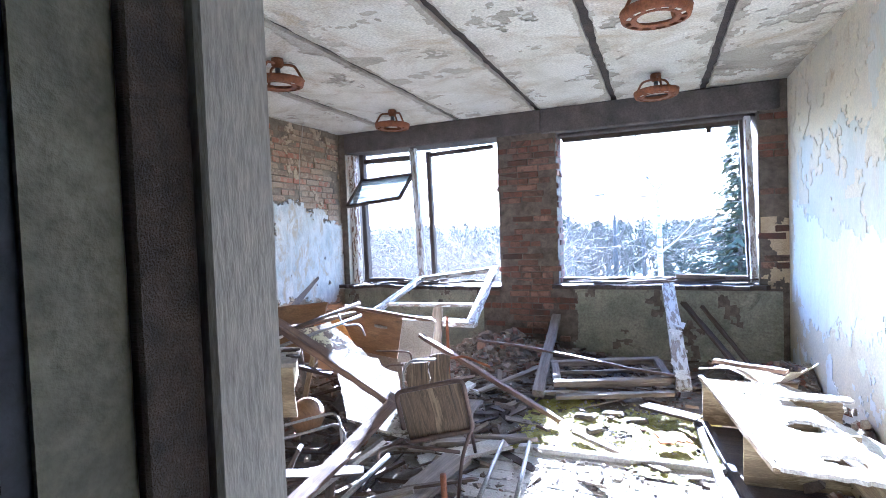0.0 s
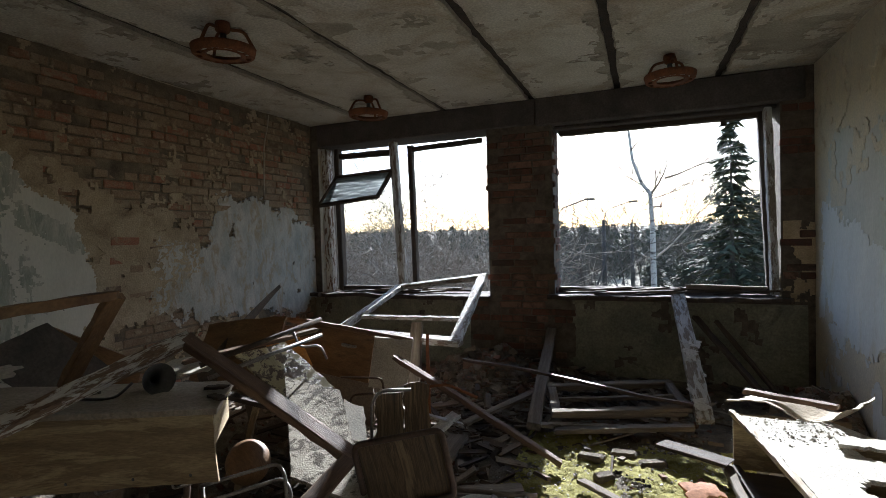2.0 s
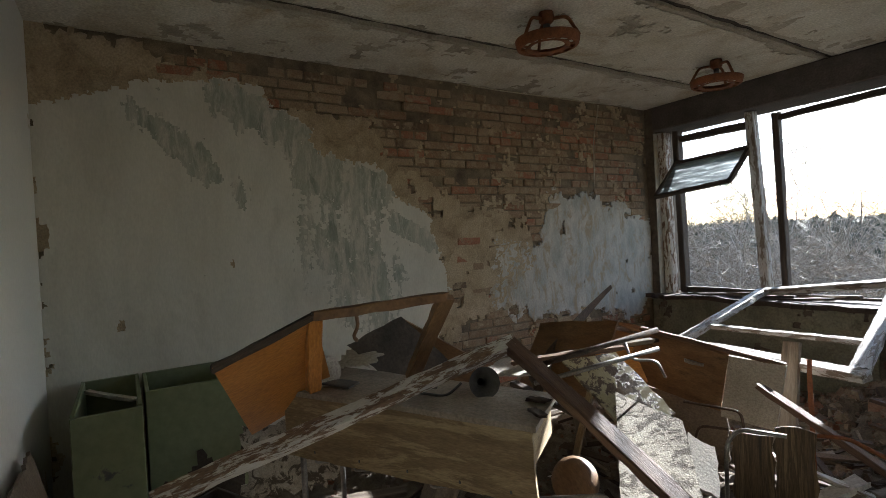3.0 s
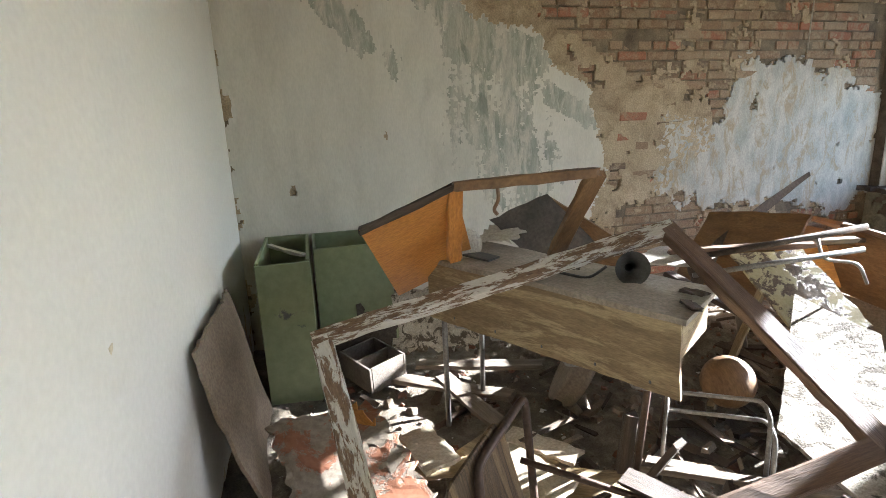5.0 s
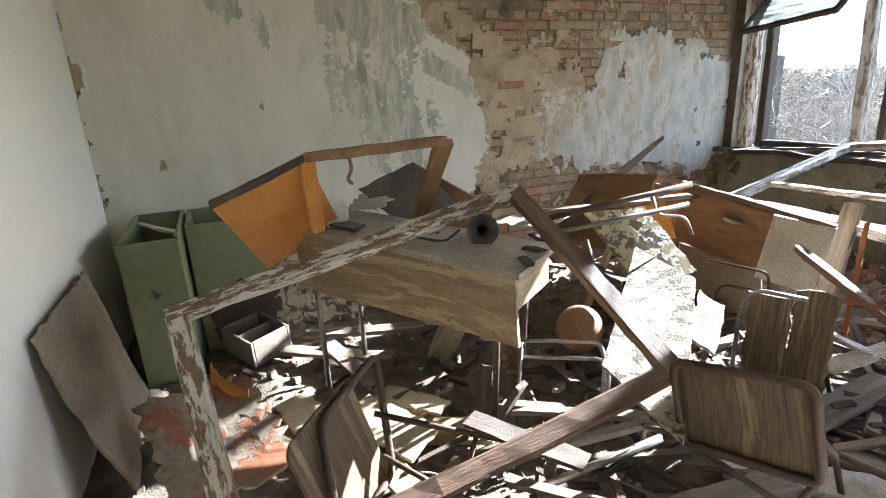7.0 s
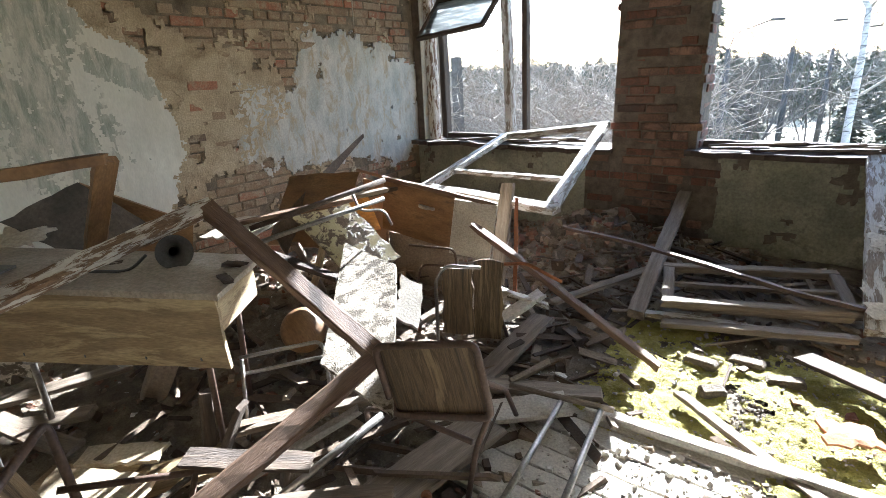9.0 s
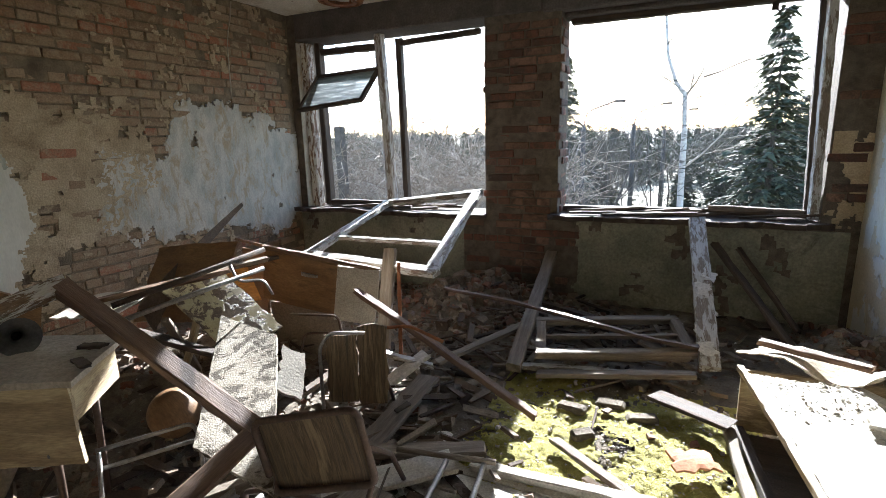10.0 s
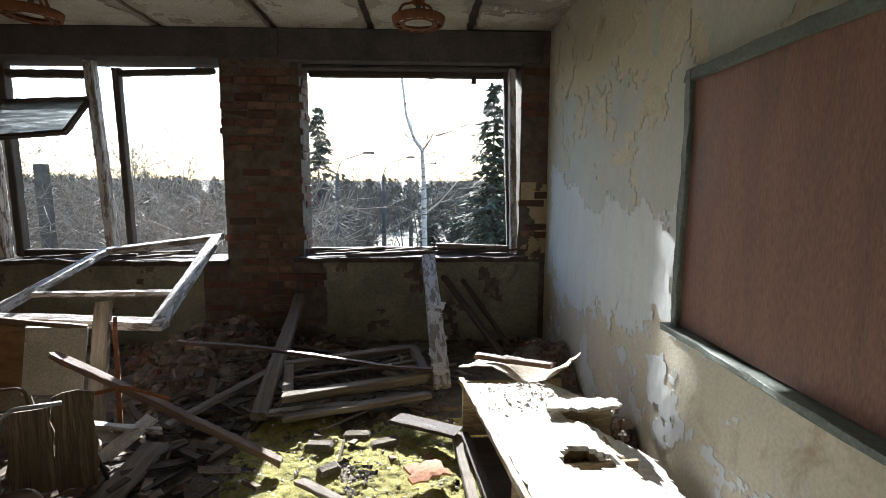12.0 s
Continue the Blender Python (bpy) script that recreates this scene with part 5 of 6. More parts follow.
# ---- chairs ----
def seat_sheet(w, h, thick=0.012, seed=0, dish=0.012):
    """Moulded plywood with rounded corners, in x (0..w) and y (0..h)."""
    bm = bmesh.new()
    r = 0.05
    rim = []
    for cx, cy, a0 in ((w - r, h - r, 0), (r, h - r, 90), (r, r, 180), (w - r, r, 270)):
        for k in range(5):
            a = radians(a0 + 22.5 * k)
            rim.append((cx + r * cos(a), cy + r * sin(a)))
    rows = []
    for f in (1.0, 0.97, 0.6, 0.25):
        rows.append([bm.verts.new((w / 2 + (x - w / 2) * f, h / 2 + (y - h / 2) * f, thick / 2 * (0.4 if f == 1 else 1) - dish * (1 - f))) for x, y in rim])
    low = [[bm.verts.new((v.co.x, v.co.y, v.co.z - thick * (0.8 if i == 0 else 1))) for v in row] for i, row in enumerate(rows)]
    n = len(rim)
    for group, flip in ((rows, False), (low, True)):
        for r0, r1 in zip(group, group[1:]):
            for k in range(n):
                f = (r0[k], r0[(k + 1) % n], r1[(k + 1) % n], r1[k])
                bm.faces.new(f[::-1] if flip else f)
        bm.faces.new(group[-1][::-1] if flip else group[-1])
    for k in range(n):
        bm.faces.new((rows[0][k], low[0][k], low[0][(k + 1) % n], rows[0][(k + 1) % n]))
    bmesh.ops.recalc_face_normals(bm, faces=bm.faces)
    return bm


def axes(o, u, v):
    x = Vector(u).normalized()
    z = x.cross(Vector(v)).normalized()
    m = Matrix((x, z.cross(x), z)).transposed().to_4x4()
    m.translation = o
    return m


SEATPLY = weathered("worn_seat_plywood", [(0.34, (0.04, 0.028, 0.016)), (0.45, (0.15, 0.10, 0.052)), (0.52, (0.07, 0.048, 0.026)), (0.6, (0.22, 0.155, 0.085)), (0.75, (0.29, 0.215, 0.125))], 3.2, 60, 0.7, 0.5, stretch=(9, 0.5, 9), grime=(0.14, 0.11, 0.08), grime_at=(0.55, 0.8), grime_scale=2)

c1 = thing("school_chair", (2.95, -3.55, 0.06), "overturned school chair with a worn plywood seat on brown tubes", "chair", "school chairs")
s0, s1, sv = Vector((2.80, -3.68, 0.68)), Vector((3.165, -3.58, 0.755)), Vector((0.045, 0.03, -0.29))
part("seat", seat_sheet((s1 - s0).length, sv.length), SEATPLY, c1, "worn grey-brown plywood", axes(s0 + sv, s1 - s0, -sv))
nb = (s1 - s0).cross(sv).normalized()
k0 = nb * 0.016 if nb.y < 0 else nb * -0.016
tube_part("seat_frame", [s0 + k0, s1 + k0, s1 + sv + k0, s0 + sv + k0], 0.014, BROWNTUBE, c1, closed=True)
for nm, pts in (("leg", [s0 + sv * 0.9 + k0, Vector((2.62, -3.60, 0.28)), Vector((2.56, -3.54, 0.06))]), ("leg", [s1 + sv * 0.9 + k0, Vector((3.14, -3.56, 0.3)), Vector((3.12, -3.60, 0.06))]),
                ("leg", [s0 + sv * 0.5 + k0, Vector((2.72, -3.30, 0.35)), Vector((2.70, -3.15, 0.08))]), ("leg", [s1 + sv * 0.5 + k0, Vector((3.08, -3.25, 0.35)), Vector((3.05, -3.08, 0.08))]),
                ("crossbar", [Vector((2.64, -3.59, 0.33)), Vector((3.13, -3.57, 0.33))])):
    tube_part(nm, pts, 0.011, BROWNTUBE, c1)

c2 = thing("school_chair", (2.5, -4.5, 0.06), "school chair lying on its side with a scuffed plywood back", "chair", "school chairs")
b0, bu, bv = Vector((2.47, -4.78, 0.60)), Vector((-0.22, 0.24, 0.06)), Vector((0.10, 0.0, -0.42))
part("seat", seat_sheet(bu.length, bv.length), SEATPLY, c2, "scuffed grey-brown plywood", axes(b0 + bv, bu, -bv))
k1 = bu.cross(bv).normalized() * 0.02
k1 = k1 if k1.x > 0 else -k1
tube_part("seat_frame", [b0 + k1, b0 + bu + k1, b0 + bu + bv + k1, b0 + bv + k1], 0.014, BROWNTUBE, c2, closed=True)
for pts in ([b0 + bu * 0.9 + bv * 0.45, Vector((2.45, -4.25, 0.36)), Vector((2.62, -4.02, 0.33))], [b0 + bu * 0.9 + bv * 0.8, Vector((2.48, -4.35, 0.16)), Vector((2.72, -4.12, 0.14))], [b0 + bu * 0.4 + bv * 0.9, Vector((2.62, -4.50, 0.18)), Vector((2.86, -4.22, 0.2))]):
    tube_part("leg", pts, 0.011, BROWNTUBE, c2)
board_part("backrest", (2.42, -4.24, 0.40), (2.75, -3.98, 0.36), 0.09, 0.014, DARKWOOD, c2, seed=160)
tube_part("crossbar", [Vector((2.47, -4.24, 0.36)), Vector((2.5, -4.33, 0.17))], 0.01, BROWNTUBE, c2)

c3 = thing("school_chair", (2.45, -2.65, 0.1), "broken chair back of split plywood on a bent tube", "chair", "school chairs")
sheet_part("backrest", (2.38, -2.74, 0.18), Vector((0.16, 0.07, 0.0)), Vector((-0.02, 0.03, 0.38)), 0.012, SEATPLY, c3, warp=0.01, ragged=0.008, seed=21)
sheet_part("backrest", (2.53, -2.67, 0.16), Vector((0.15, 0.07, 0.0)), Vector((0.0, 0.02, 0.46)), 0.012, SEATPLY, c3, warp=0.01, ragged=0.012, seed=22)
tube_part("frame_tube", [(2.36, -2.77, 0.14), (2.37, -2.78, 0.52), (2.42, -2.75, 0.60), (2.60, -2.68, 0.60)], 0.01, STEEL, c3)
tube_part("leg", [(2.60, -2.60, 0.5), (2.66, -2.50, 0.12)], 0.01, BROWNTUBE, c3)
tube_part("leg", [(2.48, -2.55, 0.55), (2.75, -2.45, 0.58), (2.95, -2.42, 0.5)], 0.01, RUST, c3)

# tubular frame lying on the floor
tf = thing("tubular_frame", (3.2, -3.1, 0.08), "dull steel tube frame lying on the floor", "frame")
tube_part("side_tube", [(3.20, -2.96, 0.16), (3.26, -3.75, 0.10)], 0.014, STEEL, tf)
tube_part("side_tube", [(3.37, -2.92, 0.16), (3.46, -3.70, 0.10)], 0.014, STEEL, tf)
tube_part("cross_tube", [(2.95, -2.98, 0.17), (3.42, -2.90, 0.17)], 0.014, OAK, tf)

# tubular stool frame beside the desk
sf = thing("stool_frame", (2.2, -3.55, 0.1), "bent steel tube chair frame", "chair frame")
for dz, dx in ((0.0, 0.0), (-0.07, 0.03)):
    tube_part("tube_loop", [(2.02 + dx, -3.78, 0.42 + dz), (2.24 + dx, -3.50, 0.44 + dz), (2.30 + dx, -3.52, 0.40 + dz), (2.34 + dx, -3.56, 0.10)], 0.009, STEEL, sf, bendr=0.05)
tube_part("leg", [(2.04, -3.78, 0.42), (2.12, -3.86, 0.08)], 0.009, STEEL, sf)

# ---- heap of broken furniture by the side wall ----
cp = thing("collapsed_cabinet", (2.0, -2.4, 0.3), "collapsed brown veneered cabinet with a water-stained door", "cabinet")
cabinet_door = sheet_part("door", (1.53, -2.24, 0.91), Vector((0.50, 0.14, -0.12)), Vector((-0.10, 0.05, -0.38)), 0.02, BROWNVEN, cp, "water-stained brown veneer door", warp=0.01, seed=23)
sheet_part("top_panel", (1.53, -2.24, 0.92), Vector((0.50, 0.14, -0.12)), Vector((-0.65, 0.35, -0.05)), 0.02, BROWNVEN, cp, seed=24)
sheet_part("side_panel", (2.03, -2.10, 0.79), Vector((0.30, 0.05, -0.02)), Vector((-0.08, 0.02, -0.40)), 0.02, PALEBOARD, cp, "pale grey side panel", seed=25)
# three unseen carcass panels, added to block sun leaking under the desk
sheet_part("back_panel", (1.46, -2.16, 0.50), Vector((0.50, 0.14, -0.10)), Vector((-0.03, 0.06, -0.40)), 0.012, HARDBOARD, cp, ragged=0.01, seed=301)
sheet_part("side_panel", (1.50, -2.20, 0.86), Vector((-0.55, 0.32, -0.06)), Vector((-0.06, 0.02, -0.62)), 0.018, BROWNVEN, cp, seed=302)
sheet_part("shelf", (1.45, -2.10, 0.50), Vector((0.48, 0.14, -0.08)), Vector((-0.40, 0.28, -0.02)), 0.016, BROWNVEN, cp, seed=303)
board_part("handle", (1.80, -2.20, 0.74), (1.90, -2.17, 0.72), 0.02, 0.02, STEEL, cabinet_door, label="small steel handle", seed=164)
board_part("edge_strip", (1.51, -2.25, 0.92), (2.31, -2.04, 0.77), 0.035, 0.025, REDWOOD, cp, seed=161)
# door made wide enough to keep sun off the floor behind it
tagged(sheet_part("fallen_door", (0.72, -2.70, 0.42), Vector((0.72, 0.06, 0.08)), Vector((-0.04, 0.30, 0.47)), 0.018, BROWNVEN, None, warp=0.02, ragged=0.006, seed=26), "dark brown cupboard door thrown on the heap", "door panel")
vs = sheet_part("thin_sheet", (1.02, -2.86, 0.62), Vector((-0.14, 1.10, 0.53)), Vector((0.02, 0.07, -0.20)), 0.006, DARKPANEL, None, n=0.04, warp=0.02, ragged=0.006, seed=27, curl=lambda u, v: 0.05 * sin(3.0 * u))
for vv in vs.data.vertices:
    vv.co.y *= 1.02 - 0.92 * max(0.0, min(1.0, vv.co.x / 1.22)) ** 0.6
tagged(vs, "thin dark veneer sheet curling up out of the heap", "veneer sheet")
tagged(sheet_part("peeling_board", (1.60, -3.08, 0.84), Vector((0.10, 0.32, 0.03)), Vector((0.36, 0.05, -0.30)), 0.018, YELLOWPEEL, None, warp=0.01, ragged=0.008, seed=28), "board with peeling yellow paint on the heap", "board")
tagged(sheet_part("pale_board", (1.86, -2.95, 0.69), Vector((0.44, -0.06, -0.03)), Vector((0.60, -0.72, -0.22)), 0.02, CHIPBOARD, None, n=0.03, warp=0.012, ragged=0.004, seed=29), "crumbling pale chipboard panel leaning on the heap", "board")
tagged(sheet_part("pale_board", (2.30, -2.98, 0.60), Vector((0.12, 0.03, -0.05)), Vector((0.12, -0.20, -0.12)), 0.018, PALEBOARD, None, n=0.03, ragged=0.012, seed=30), "white board end standing in the heap", "board")
tagged(sheet_part("orange_board", (1.50, -2.72, 0.86), Vector((0.18, 0.16, 0.0)), Vector((0.14, -0.05, -0.18)), 0.016, ORANGE, None, seed=32), "orange veneered board in the heap", "board")
tagged(sheet_part("pale_sheet", (1.30, -3.50, 0.80), Vector((0.42, 0.10, 0.05)), Vector((-0.10, 0.30, 0.02)), 0.008, PALEBOARD, None, warp=0.03, ragged=0.02, seed=33), "pale sunlit board beside the desk", "board")
ht = thing("desk_leg_frame", (1.8, -3.0, 0.6), "upturned steel leg frame of a desk on the heap", "leg frame")
tube_part("long_tube", [(1.62, -3.38, 0.86), (1.95, -2.68, 1.02)], 0.016, DARKWOOD, ht)
tube_part("long_tube", [(1.70, -3.40, 0.80), (2.00, -2.75, 0.93)], 0.014, STEEL, ht)
tube_part("tube_loop", [(1.86, -2.86, 0.97), (1.88, -2.83, 0.86), (1.98, -2.74, 0.86), (2.0, -2.70, 0.76)], 0.008, STEEL, ht, sides=6)
tube_part("tube_loop", [(2.05, -2.62, 0.62), (2.3, -2.50, 0.60), (2.32, -2.48, 0.35)], 0.008, BROWNTUBE, ht, sides=6)
tube_part("tube_loop", [(2.1, -2.62, 0.38), (2.12, -2.6, 0.5), (2.25, -2.54, 0.5)], 0.008, BROWNTUBE, ht, sides=6)
for k, (a, b, w, mt) in enumerate((((1.45, -3.35, 0.86), (1.85, -2.85, 0.93), 0.05, REDWOOD), ((1.30, -3.0, 0.80), (1.75, -2.45, 0.90), 0.06, OAK), ((1.55, -2.9, 0.3), (1.75, -3.2, 0.75), 0.04, OAK), ((1.78, -3.3, 0.12), (1.70, -2.95, 0.72), 0.035, PLY),
                                   ((1.2, -2.6, 0.75), (1.6, -2.2, 0.85), 0.08, DARKWOOD), ((1.40, -3.30, 0.72), (1.95, -3.10, 0.55), 0.06, DARKWOOD), ((2.35, -2.35, 0.35), (2.75, -2.15, 0.2), 0.06, SASHWHITE), ((2.1, -3.95, 0.15), (2.6, -3.3, 0.2), 0.05, OAK),
                                   ((2.35, -4.25, 0.13), (2.75, -3.75, 0.42), 0.04, STEEL), ((2.45, -4.1, 0.1), (2.95, -3.8, 0.2), 0.05, OAK), ((2.2, -4.05, 0.1), (2.35, -3.98, 0.42), 0.06, DARKWOOD), ((2.5, -3.95, 0.1), (2.52, -3.9, 0.36), 0.05, DARKWOOD),
                                   ((3.6, -2.5, 0.09), (4.2, -2.9, 0.07), 0.05, OAK), ((3.1, -1.2, 0.2), (2.7, -2.0, 0.15), 0.07, OAK), ((2.9, -0.5, 0.18), (3.7, -0.75, 0.12), 0.06, DARKWOOD), ((3.2, -2.9, 0.12), (2.75, -3.3, 0.1), 0.16, PALEBOARD))):
    loose("scrap_plank", a, b, w, 0.025, mt, "broken slat in the heap of furniture", "plank", seed=170 + k)

# ---- broken cabinet lying along the chalkboard wall ----
BOARD_HOLES = ((0.86, 0.32, 0.10, 0.11), (0.40, 0.43, 0.10, 0.06), (1.30, 0.3, 0.07, 0.09))
bn = thing("fallen_cabinet", (4.8, -2.7, 0.06), "long pale cabinet lying on its back with its top broken through", "cabinet")
sheet_part("top_board", (4.47, -2.10, 0.43), Vector((0.20, -1.48, 0.03)), Vector((0.46, -0.02, 0.0)), 0.022, PALEBOARD, bn, "pale gritty board with ragged holes", n=0.022, warp=0.012, ragged=0.010, seed=34,
           holes=BOARD_HOLES)
sheet_part("rear_panel", (5.02, -2.14, 0.40), Vector((0.14, -1.40, 0.0)), Vector((0.02, 0.0, -0.30)), 0.018, PLY, bn, n=0.04, ragged=0.012, seed=304)
board_part("edge_strip", (4.45, -2.02, 0.425), (4.65, -3.57, 0.455), 0.03, 0.03, PLY, bn, seed=35)
board_part("base_strip", (4.47, -2.02, 0.08), (4.66, -3.57, 0.08), 0.05, 0.04, DARKWOOD, bn, seed=36)
sheet_part("end_panel", (4.46, -2.01, 0.415), Vector((0.60, 0.02, 0.0)), Vector((0.0, 0.0, -0.34)), 0.02, PLY, bn, seed=36)
sheet_part("divider", (4.60, -2.95, 0.41), Vector((0.55, 0.05, 0.0)), Vector((0.0, 0.02, -0.33)), 0.016, PLY, bn, seed=37)
sheet_part("divider", (4.80, -2.52, 0.44), Vector((0.38, 0.02, 0.02)), Vector((0.0, 0.02, -0.30)), 0.016, PLY, bn, seed=38, ragged=0.01)
part("bottom_board", span(4.52, 5.15, -3.5, -2.05, 0.055, 0.075), DARKWOOD, bn)
tagged(sheet_part("broken_board", (4.86, -2.44, 0.475), Vector((0.37, 0.02, 0.0)), Vector((-0.02, -0.13, 0.01)), 0.016, PALEBOARD, None, n=0.025, ragged=0.02, warp=0.02, seed=39), "pale broken board on the fallen cabinet", "board")
tagged(sheet_part("curled_lino", (4.44, -1.88, 0.45), Vector((0.56, -0.30, 0.03)), Vector((0.20, 0.26, 0.0)), 0.008, LINO, None, n=0.03, warp=0.05, ragged=0.015, seed=40, curl=lambda u, v: 0.07 * sin(u * 7) * u + 0.06 * max(0, u - 0.7)), "curled piece of pale linoleum on the fallen cabinet", "linoleum")
tagged(sheet_part("crumpled_cloth", (5.02, -2.62, 0.43), Vector((0.30, -0.10, -0.10)), Vector((0.0, -0.70, 0.0)), 0.006, FOIL, None, n=0.025, warp=0.11, ragged=0.02, seed=41), "crumpled white cloth over the broken cabinet", "cloth")
loose("loose_plank", (4.55, -1.80, 0.50), (5.0, -2.0, 0.50), 0.05, 0.03, REDWOOD, "dark splintered slat on the linoleum", "board", seed=190)
loose("loose_plank", (4.9, -2.12, 0.44), (5.2, -2.45, 0.40), 0.06, 0.02, PALEBOARD, "pale broken slat by the wall", "board", seed=191)


def on_board(r):
    while True:
        a, b = r.uniform(0.03, 1.45), 0.44 * r.random() ** 0.8
        if all(((a - hx) / (rx + 0.04)) ** 2 + ((b - hy) / (ry + 0.04)) ** 2 > 1 for hx, hy, rx, ry in BOARD_HOLES):
            return 4.47 + 0.134 * a + b, -2.10 - 0.991 * a


chunks("rubble", 1100, on_board, (0.004, 0.022), PAPER, "pale grit and flakes on the fallen cabinet", "rubble", 21, on=lambda x, y: 0.447)
chunks("rubble", 160, lambda r: (r.uniform(4.9, 5.36), r.uniform(-3.3, -1.6)), (0.03, 0.12), RUBBLE, "lumps of plaster beside the fallen cabinet", "rubble", 22, on=lambda x, y: pile(x, y) + 0.1)


# ---- outdoors, one storey below ----
GZ = -4.2
nx = 80
verts, faces = [], []
for i in range(nx + 1):
    for j in range(nx + 1):
        x, y = -600 + 1200 * i / nx, -300 + 1400 * j / nx
        d = math.hypot(x - 4, y)
        verts.append((x, y, GZ - 0.3 + (0.012 * max(0, d - 60)) + 0.3 * noise.noise((x * 0.05, y * 0.05, 1))))
for i in range(nx):
    for j in range(nx):
        faces.append((i * (nx + 1) + j, (i + 1) * (nx + 1) + j, (i + 1) * (nx + 1) + j + 1, i * (nx + 1) + j + 1))
me = bpy.data.meshes.new("ground")
me.from_pydata(verts, [], faces)
me.shade_smooth()
me.materials.append(GROUND)
tagged(new("ground", me), "rough winter grass sloping up to the woods", "ground", kind="structure")
LANEW = 1.1
lane = relief("road", -4.5, 8.5, 22.0, 62.0, 0.5, lambda x, y: GZ - 0.2 + 0.012 * max(0, math.hypot(x - 4, y) - 60) + 0.3 * noise.noise((x * 0.05, y * 0.05, 1)) + 0.03, LANE, None, "", keep=lambda x, y: abs(x - 3.4 + 0.055 * (y - 22)) < LANEW * (1.9 - 0.024 * (y - 22)) + 0.5 * noise.noise((x, y * 0.6, 3)))
tagged(lane, "pale sandy lane between the trees", "lane", kind="structure")
part("outer_skin", span(-3, 9, 0.405, 0.44, GZ - 1, 0.80), MORTAR, north)


def stick(verts, faces, a, b, r0, r1, sides=4):
    d = (b - a).normalized()
    s = d.orthogonal().normalized()
    t = d.cross(s)
    n = len(verts)
    for p, r in ((a, r0), (b, r1)):
        for k in range(sides):
            an = 2 * pi * k / sides
            verts.append(tuple(p + r * (cos(an) * s + sin(an) * t)))
    for k in range(sides):
        faces.append((n + k, n + (k + 1) % sides, n + sides + (k + 1) % sides, n + sides + k))


def grow(verts, faces, rnd, p, d, length, r, depth, spread=0.6, droop=0.0):
    """A bare branch with side twigs."""
    steps = 4 if depth > 0 else 3
    for k in range(steps):
        d = (d + Vector((rnd.gauss(0, 0.13), rnd.gauss(0, 0.13), rnd.gauss(0, 0.08) - droop))).normalized()
        q = p + d * (length / steps)
        r1 = max(0.006, r * 0.8)
        stick(verts, faces, p, q, r, r1, 5 if r > 0.03 else 3)
        p, r = q, r1
        if depth > 0:
            for _ in range(rnd.choice((1, 2, 2))):
                side = Vector((rnd.gauss(0, 1), rnd.gauss(0, 1), rnd.gauss(0.25, 0.6))).normalized()
                grow(verts, faces, rnd, p.copy(), (d * (1 - spread) + side * spread).normalized(), length * rnd.uniform(0.4, 0.65), r * 0.55, depth - 1, spread, droop)


def bare(name, at, height, r, depth, seed, material, label, category, group="", lean=(0, 0, 1), stems=1, spread=0.6, kind=""):
    rnd = random.Random(seed)
    verts, faces = [], []
    for s in range(stems):
        d = Vector((lean[0] + (rnd.gauss(0, 0.35) if stems > 1 else 0), lean[1] + (rnd.gauss(0, 0.35) if stems > 1 else 0), lean[2])).normalized()
        off = Vector((rnd.gauss(0, 0.4), rnd.gauss(0, 0.4), 0)) if stems > 1 else Vector()
        grow(verts, faces, rnd, off, d, height * (rnd.uniform(0.6, 1) if stems > 1 else 1), r, depth, spread)
    me = bpy.data.meshes.new(name)
    me.from_pydata(verts, [], faces)
    me.materials.append(material)
    ob = new(name, me)
    ob.location = at
    return tagged(ob, label, category, group, kind)


# brushwood below the sash window
rb = random.Random(77)
for k in range(34):
    bare("brushwood", (-9.5 + 0.29 * k + rb.uniform(-0.4, 0.4), rb.uniform(5.5, 13), GZ - 0.2), rb.uniform(3.9, 5.6), 0.036, 3, 300 + k, TWIG, "tangled pale bare brushwood outside the window", "shrub", "brushwood", stems=4, spread=0.62)
for k in range(10):
    bare("bare_tree", (rb.uniform(-18, 2), rb.uniform(18, 34), GZ), rb.uniform(5, 8), 0.07, 3, 340 + k, BARK, "slender leafless tree outside", "tree", "leafless trees", spread=0.5)
for k in range(26):
    bare("bare_tree", (rb.uniform(-1, 3.7) if k % 2 else rb.uniform(5.6, 10), rb.uniform(16, 36), GZ), rb.uniform(3.5, 6.5), 0.05, 3, 360 + k, BARK, "slender leafless tree outside", "tree", "leafless trees", spread=0.5)
bare("bare_tree", (1.55, 9.5, GZ), 5.6, 0.07, 3, 399, BARK, "leafless sapling close to the window", "tree", "leafless trees", spread=0.45, lean=(0.1, 0, 1))
# dead stump post
loose("dead_trunk", (-3.0, 5.2, GZ - 0.2), (-3.08, 5.2, 1.93), 0.2, 0.2, BARK, "broken dead trunk outside the window", "trunk", (0, 1, 0), seed=7)

# birch by the empty window
bi = thing("birch", (4.35, 10.0, GZ), "slender white birch with a forked crown", "tree")
v_, f_ = [], []
pts = [Vector((4.30, 10.0, GZ - 0.2)), Vector((4.27, 10.0, -1.5)), Vector((4.23, 10.0, 0.2)), Vector((4.22, 10.0, 1.6)), Vector((4.17, 10.0, 2.55)), Vector((3.95, 10.0, 2.85)), Vector((3.72, 10.05, 3.5)), Vector((3.62, 10.1, 4.4)), Vector((3.5, 10.1, 6.0))]
for k, (a, b) in enumerate(zip(pts, pts[1:])):
    stick(v_, f_, a, b, 0.098 - 0.009 * k, 0.098 - 0.009 * (k + 1), 10)
me = bpy.data.meshes.new("trunk")
